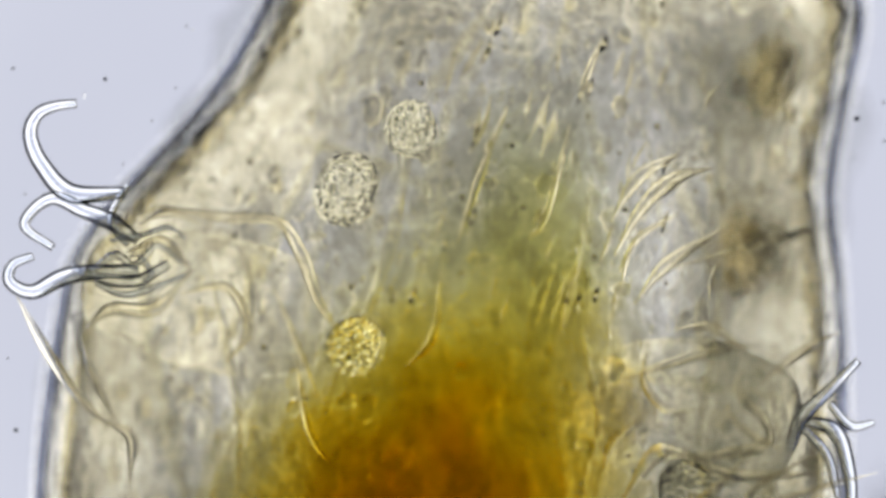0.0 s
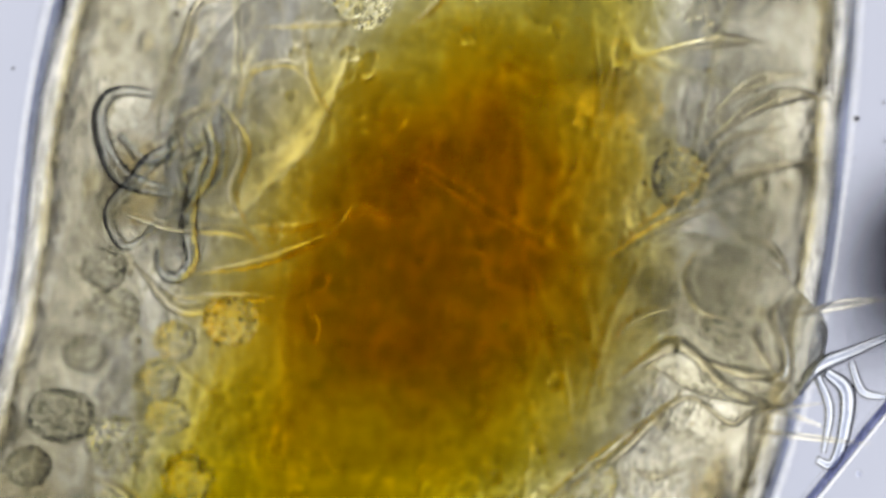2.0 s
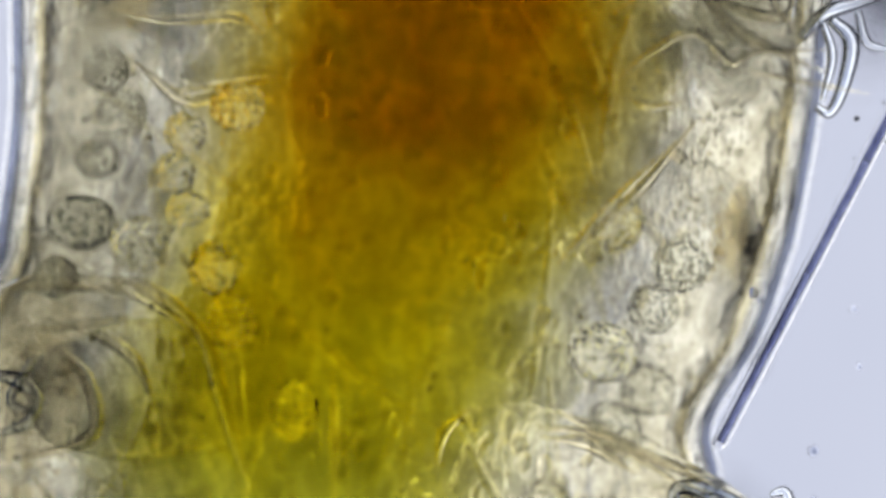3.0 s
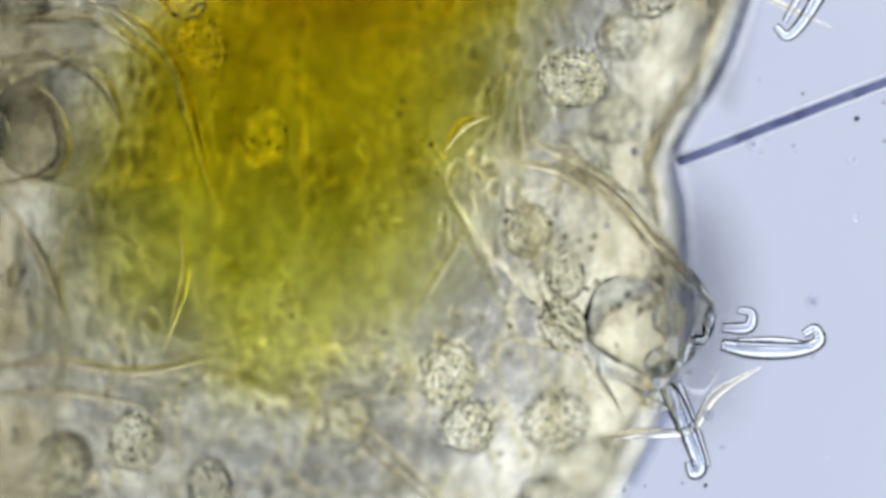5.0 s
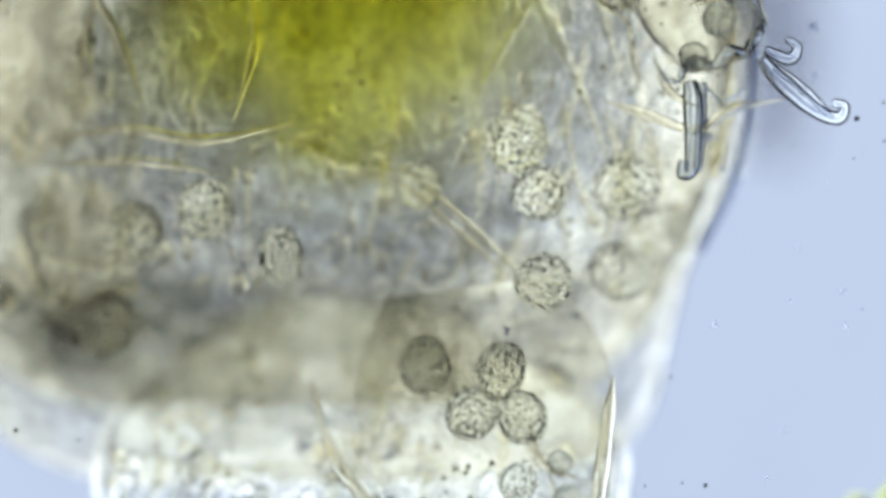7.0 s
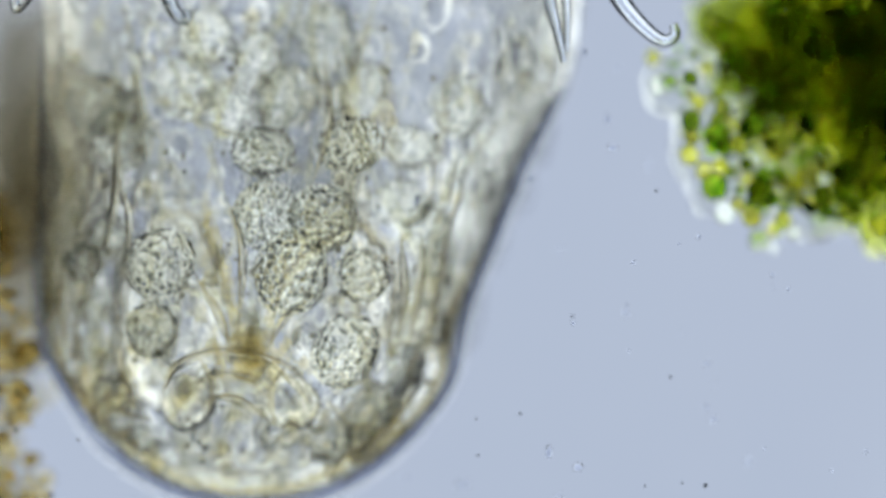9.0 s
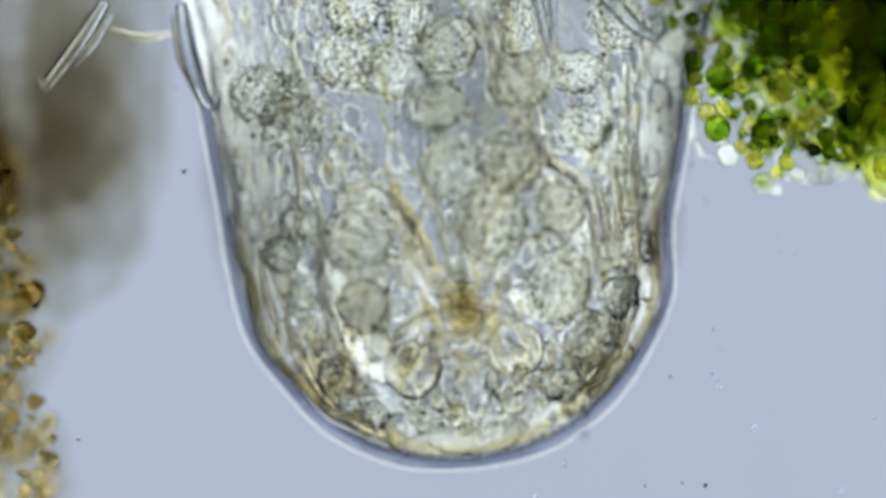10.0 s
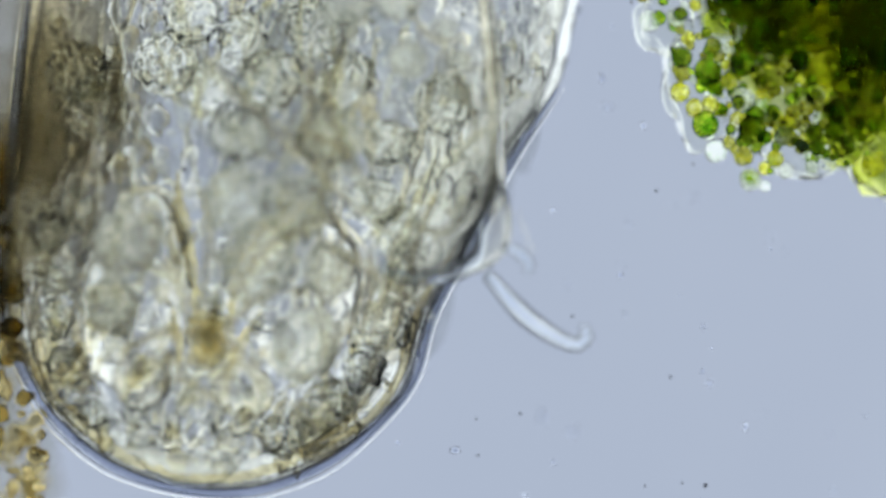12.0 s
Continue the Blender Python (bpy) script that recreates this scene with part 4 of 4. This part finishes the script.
def motions():
    trunk_at, head_at = [], []
    rest = T(*NECK, 0)
    for t, ox, oy in TRUNK_ROWS:
        w = world_at(700 + ox, 400 + oy, 0, t)
        m = pose(0, 0, 0, 0, 0, float(np.interp(t, [0, .5, 1, 1.5, 2, 2.5, 3], [-1, -2, -5, -7, -7, -5, 0]))) @ Matrix.Translation(w)
        trunk_at.append((t, m))
        head_at.append((t, m @ Matrix.Translation(rest) @ pose(0, 0, 0, 0, 0, -4)))
    for t, x, y, a, reach in MOUTH_ROWS:
        w = Matrix.Translation(world_at(x, y, 0, t))
        trunk_at.append((t, w @ pose(0, 0, 0, 0, 0, a * .6 + 6 * max(0, min(1, (9 - t) / .5))) @ Matrix.Translation(-T(450, reach, 0))))
        head_at.append((t, w @ pose(0, 0, 0, 0, 0, a)))
    walk(tardigrade, trunk_at)
    walk(gut, [(t, pose(x * MM, 0, 0)) for t, x in ((0, -80), (1.4, -70), (1.5, -60), (1.7, -30), (2, -4), (2.5, 0), (12, 0))])
    walk(head, [(t, m.inverted() @ h) for (t, m), (_, h) in zip(trunk_at, head_at)])

    def base_at(t):
        times = [a for a, _ in trunk_at]
        i = max(0, min(len(times) - 2, int(np.searchsorted(times, t)) - 1))
        f = (t - times[i]) / (times[i + 1] - times[i])
        a, b = trunk_at[i][1], trunk_at[i + 1][1]
        return Matrix.LocRotScale(a.translation.lerp(b.translation, f), a.to_quaternion().slerp(b.to_quaternion(), f), None)

    rows = {  # time, base x, base y, the way it points
        "A": [(0, 390, 540, 168), (.5, 385, 540, 168), (1, 420, 520, 166), (1.2, 400, 400, 138), (1.3, 410, 410, 148), (1.4, 475, 475, 166), (1.5, 528, 468, 170), (1.6, 560, 440, 178), (1.7, 545, 330, 196), (1.8, 510, 230, 220), (1.9, 480, 175, 234), (2, 462, 150, 240), (2.3, 330, 160, 226), (2.5, 215, 150, 232), (2.6, 205, 120, 232), (2.7, 200, -40, 230), (2.8, 190, -200, 230), (3, 190, -330, 230), (12, 0, -2400, 190)],
        "B": [(0, 1210, 730, -8), (.5, 1210, 760, -8), (.8, 1240, 900, -15), (1, 1280, 1010, -20), (1.5, 1280, 1010, -20), (1.7, 1260, 760, -25), (2, 1260, 560, -30), (2.5, 1290, 340, -32), (2.8, 1290, 80, -35), (3, 1280, -80, -35), (3.7, 1280, -330, -40), (5.3, 1320, -220, -50), (5.5, 1370, -300, -50), (6, 1400, -450, -50), (12, 1000, -2500, -50)],
        "C": [(0, 260, 1750, 190), (2.5, 260, 1040, 190), (3, 270, 690, 185), (3.7, 265, 500, 185), (5.3, 200, 210, 185), (6, 220, 110, 185), (6.7, 300, -100, 185), (12, 0, -1300, 185)],
        "D": [(0, 1080, 1900, -20), (2.5, 1080, 1260, -20), (3, 1035, 870, -10), (3.5, 972, 828, 8), (3.7, 962, 748, 12), (4.5, 1040, 560, -20), (5.3, 960, 370, -62), (5.5, 930, 470, -92), (5.7, 965, 505, -86), (5.9, 1080, 560, -76), (6, 1138, 590, -71), (6.2, 1160, 520, -66), (6.5, 1170, 290, -62), (6.7, 1180, 90, -58), (8.3, 1000, -900, -50), (12, 1000, -1800, -50)],
        "E": [(0, 250, 3300, 262), (6.7, 200, 1300, 262), (8.3, 150, 290, 262), (8.5, 165, 10, 262), (8.8, 190, -200, 266), (9, 250, -420, 268), (9.3, 320, -290, 268), (9.5, 325, -150, 269), (9.8, 320, -60, 268), (10, 315, -275, 266), (10.3, 260, -480, 262), (10.5, 200, -600, 262), (12, 100, -800, 262)],
        "F": [(0, 900, 3300, -80), (6.7, 900, 1050, -80), (8.3, 850, 690, -80), (8.5, 875, 595, -82), (8.8, 955, -60, -84), (9, 985, -385, -80), (9.3, 1000, -500, -78), (9.5, 990, -480, -75), (10, 960, -400, -80), (10.3, 910, -200, -84), (10.5, 920, -90, -84), (10.8, 835, 145, -42), (11, 860, -170, -38), (11.3, 900, -430, -40), (11.5, 880, -400, -50), (11.6, 840, -330, -70), (11.7, 790, -200, -82), (11.8, 745, -40, -80), (11.9, 735, 195, -66), (12, 722, 205, -66)]}
    def sunk(t):
        """The first leg lies deeper while it is drawn in."""
        return float(np.interp(t, [0, 1.35, 1.5, 2.0, 2.35, 12], [0, 0, -.045, -.045, 0, 0]))

    for k, table in rows.items():
        turned = []
        for t, x, y, a in table:
            m = Matrix.Translation(world_at(x, y, .2, t) + Vector((0, 0, MID + .18 + (sunk(t) if k == "A" else 0)))) @ pose(0, 0, 0, 0, 0, a - REF[k])
            turned.append((t, base_at(t).inverted() @ m))
        walk(legs[k], turned)

    # the uppermost claw of the first leg folds in while the leg is drawn back
    fold_claw = next(c for c in legs["A"].children if c.name.startswith("claw") and "bar" not in c.name)
    hinge = Vector((-.165, .195, 0))
    walk(fold_claw, [(t, Matrix.Translation(hinge + f * Vector((-.06, -.11, 0))) @ pose(0, 0, 0, 0, 0, -88 * f) @ Matrix.Translation(-hinge)) for t, f in ((0, 0), (1.3, 0), (1.5, 1), (2.05, 1), (2.35, 0), (12, 0))])
    # two storage cells drift in the body fluid
    for c, table in zip(body_cells, (((0, 0, 0), (.5, -19, -36), (1, -23, -23), (1.5, -35, 35), (12, -35, 35)), ((0, 0, 0), (.5, 16, -75), (1, 2, -45), (1.5, -18, -45), (12, -18, -45)))):
        start = c.matrix_basis.copy()
        walk(c, [(t, Matrix.Translation((x * MM, y * MM, 0)) @ start) for t, x, y in table])
    # the right middle leg spreads its flat hook first and folds it over the tip later, when the long claw comes out
    walk(hook, [(t, pose(x, y, z, 0, 0, a) @ pose(0, 0, 0, 172)) for t, x, y, z, a in ((0, .132, -.285, .03, -52), (3.7, .132, -.285, .03, -52), (4.2, .134, -.265, 0, -92), (4.7, .136, -.235, -.06, -130), (5.3, .130, -.190, -.21, -164), (12, .130, -.190, -.21, -164))])
    outer = [c for c in legs["D"].children if c.name.startswith("claw") and "bar" not in c.name]
    root = Vector((.148, -.285, 0))
    for c in (outer[2], outer[4]):
        walk(c, [(t, Matrix.Translation(root) @ pose(0, 0, 0, 0, 0, a) @ Matrix.Translation(-root)) for t, a in ((0, 150), (3.7, 150), (4.2, 105), (4.7, 50), (5.3, 0), (12, 0))])
    inner = [c for c in legs["F"].children if c.name.startswith("claw") and "bar" not in c.name]
    for c in (inner[0], inner[1], inner[4]):
        walk(c, [(t, pose(.02 * f, .5 * f, -.36 * f)) for t, f in ((0, 0), (10.55, 0), (10.8, 1), (12, 1))])
    walk(filament, [(t, Matrix.Translation(world_at(x, y, .2, t) + Vector((0, 0, MID + .2))) @ pose(0, 0, 0, 0, 0, a)) for t, x, y, a in (
        (0, 1290, 1700, 50), (1.5, 1270, 1500, 50), (1.8, 1250, 1180, 51), (2, 1250, 1110, 51), (2.5, 1280, 1100, 62), (2.7, 1275, 1010, 62), (2.8, 1270, 860, 62), (3, 1274, 783, 62.5), (3.5, 1258, 655, 65), (3.7, 1250, 590, 65), (4.5, 1200, 330, 40),
        (5.3, 1200, 285, 17), (5.4, 1290, 430, 38), (5.5, 1340, 555, 56), (5.7, 1400, 590, 65), (6, 1490, 500, 74), (6.5, 1495, 275, 75), (6.7, 1480, 170, 75), (8.3, 1500, -860, 75), (12, 1500, -1500, 75))])
    key = [0, 3, 5.5, 6, 6.5, 6.7, 7.5, 8.3, 8.5, 8.8, 9, 9.3, 9.5, 10, 10.4, 10.6, 10.8, 11, 11.3, 12]
    walk(dust, [(t, pose(0, 0, dz)) for t, dz in FOCUS])
    walk(algae, [(t, Matrix.Translation(world_at(1400 + stage_x(t), 100 + stage_y(t), 0, t))) for t in key])
    walk(motes, [(t, Matrix.Translation(Vector((stage_x(t) * MM, -stage_y(t) * MM * .6, 0)))) for t in key])
    walk(dim_area, [(t, Matrix.Translation(world_at(-100 + stage_x(t) + float(np.interp(t, [0, 8.5, 9.3, 12], [-130, -130, 0, 0])), 600 + .9 * stage_y(t), 0, t))) for t in key])
    walk(debris, [(t, Matrix.Translation(world_at(-100 + stage_x(t), 600 + stage_y(t), 0, t))) for t in key])


motions()
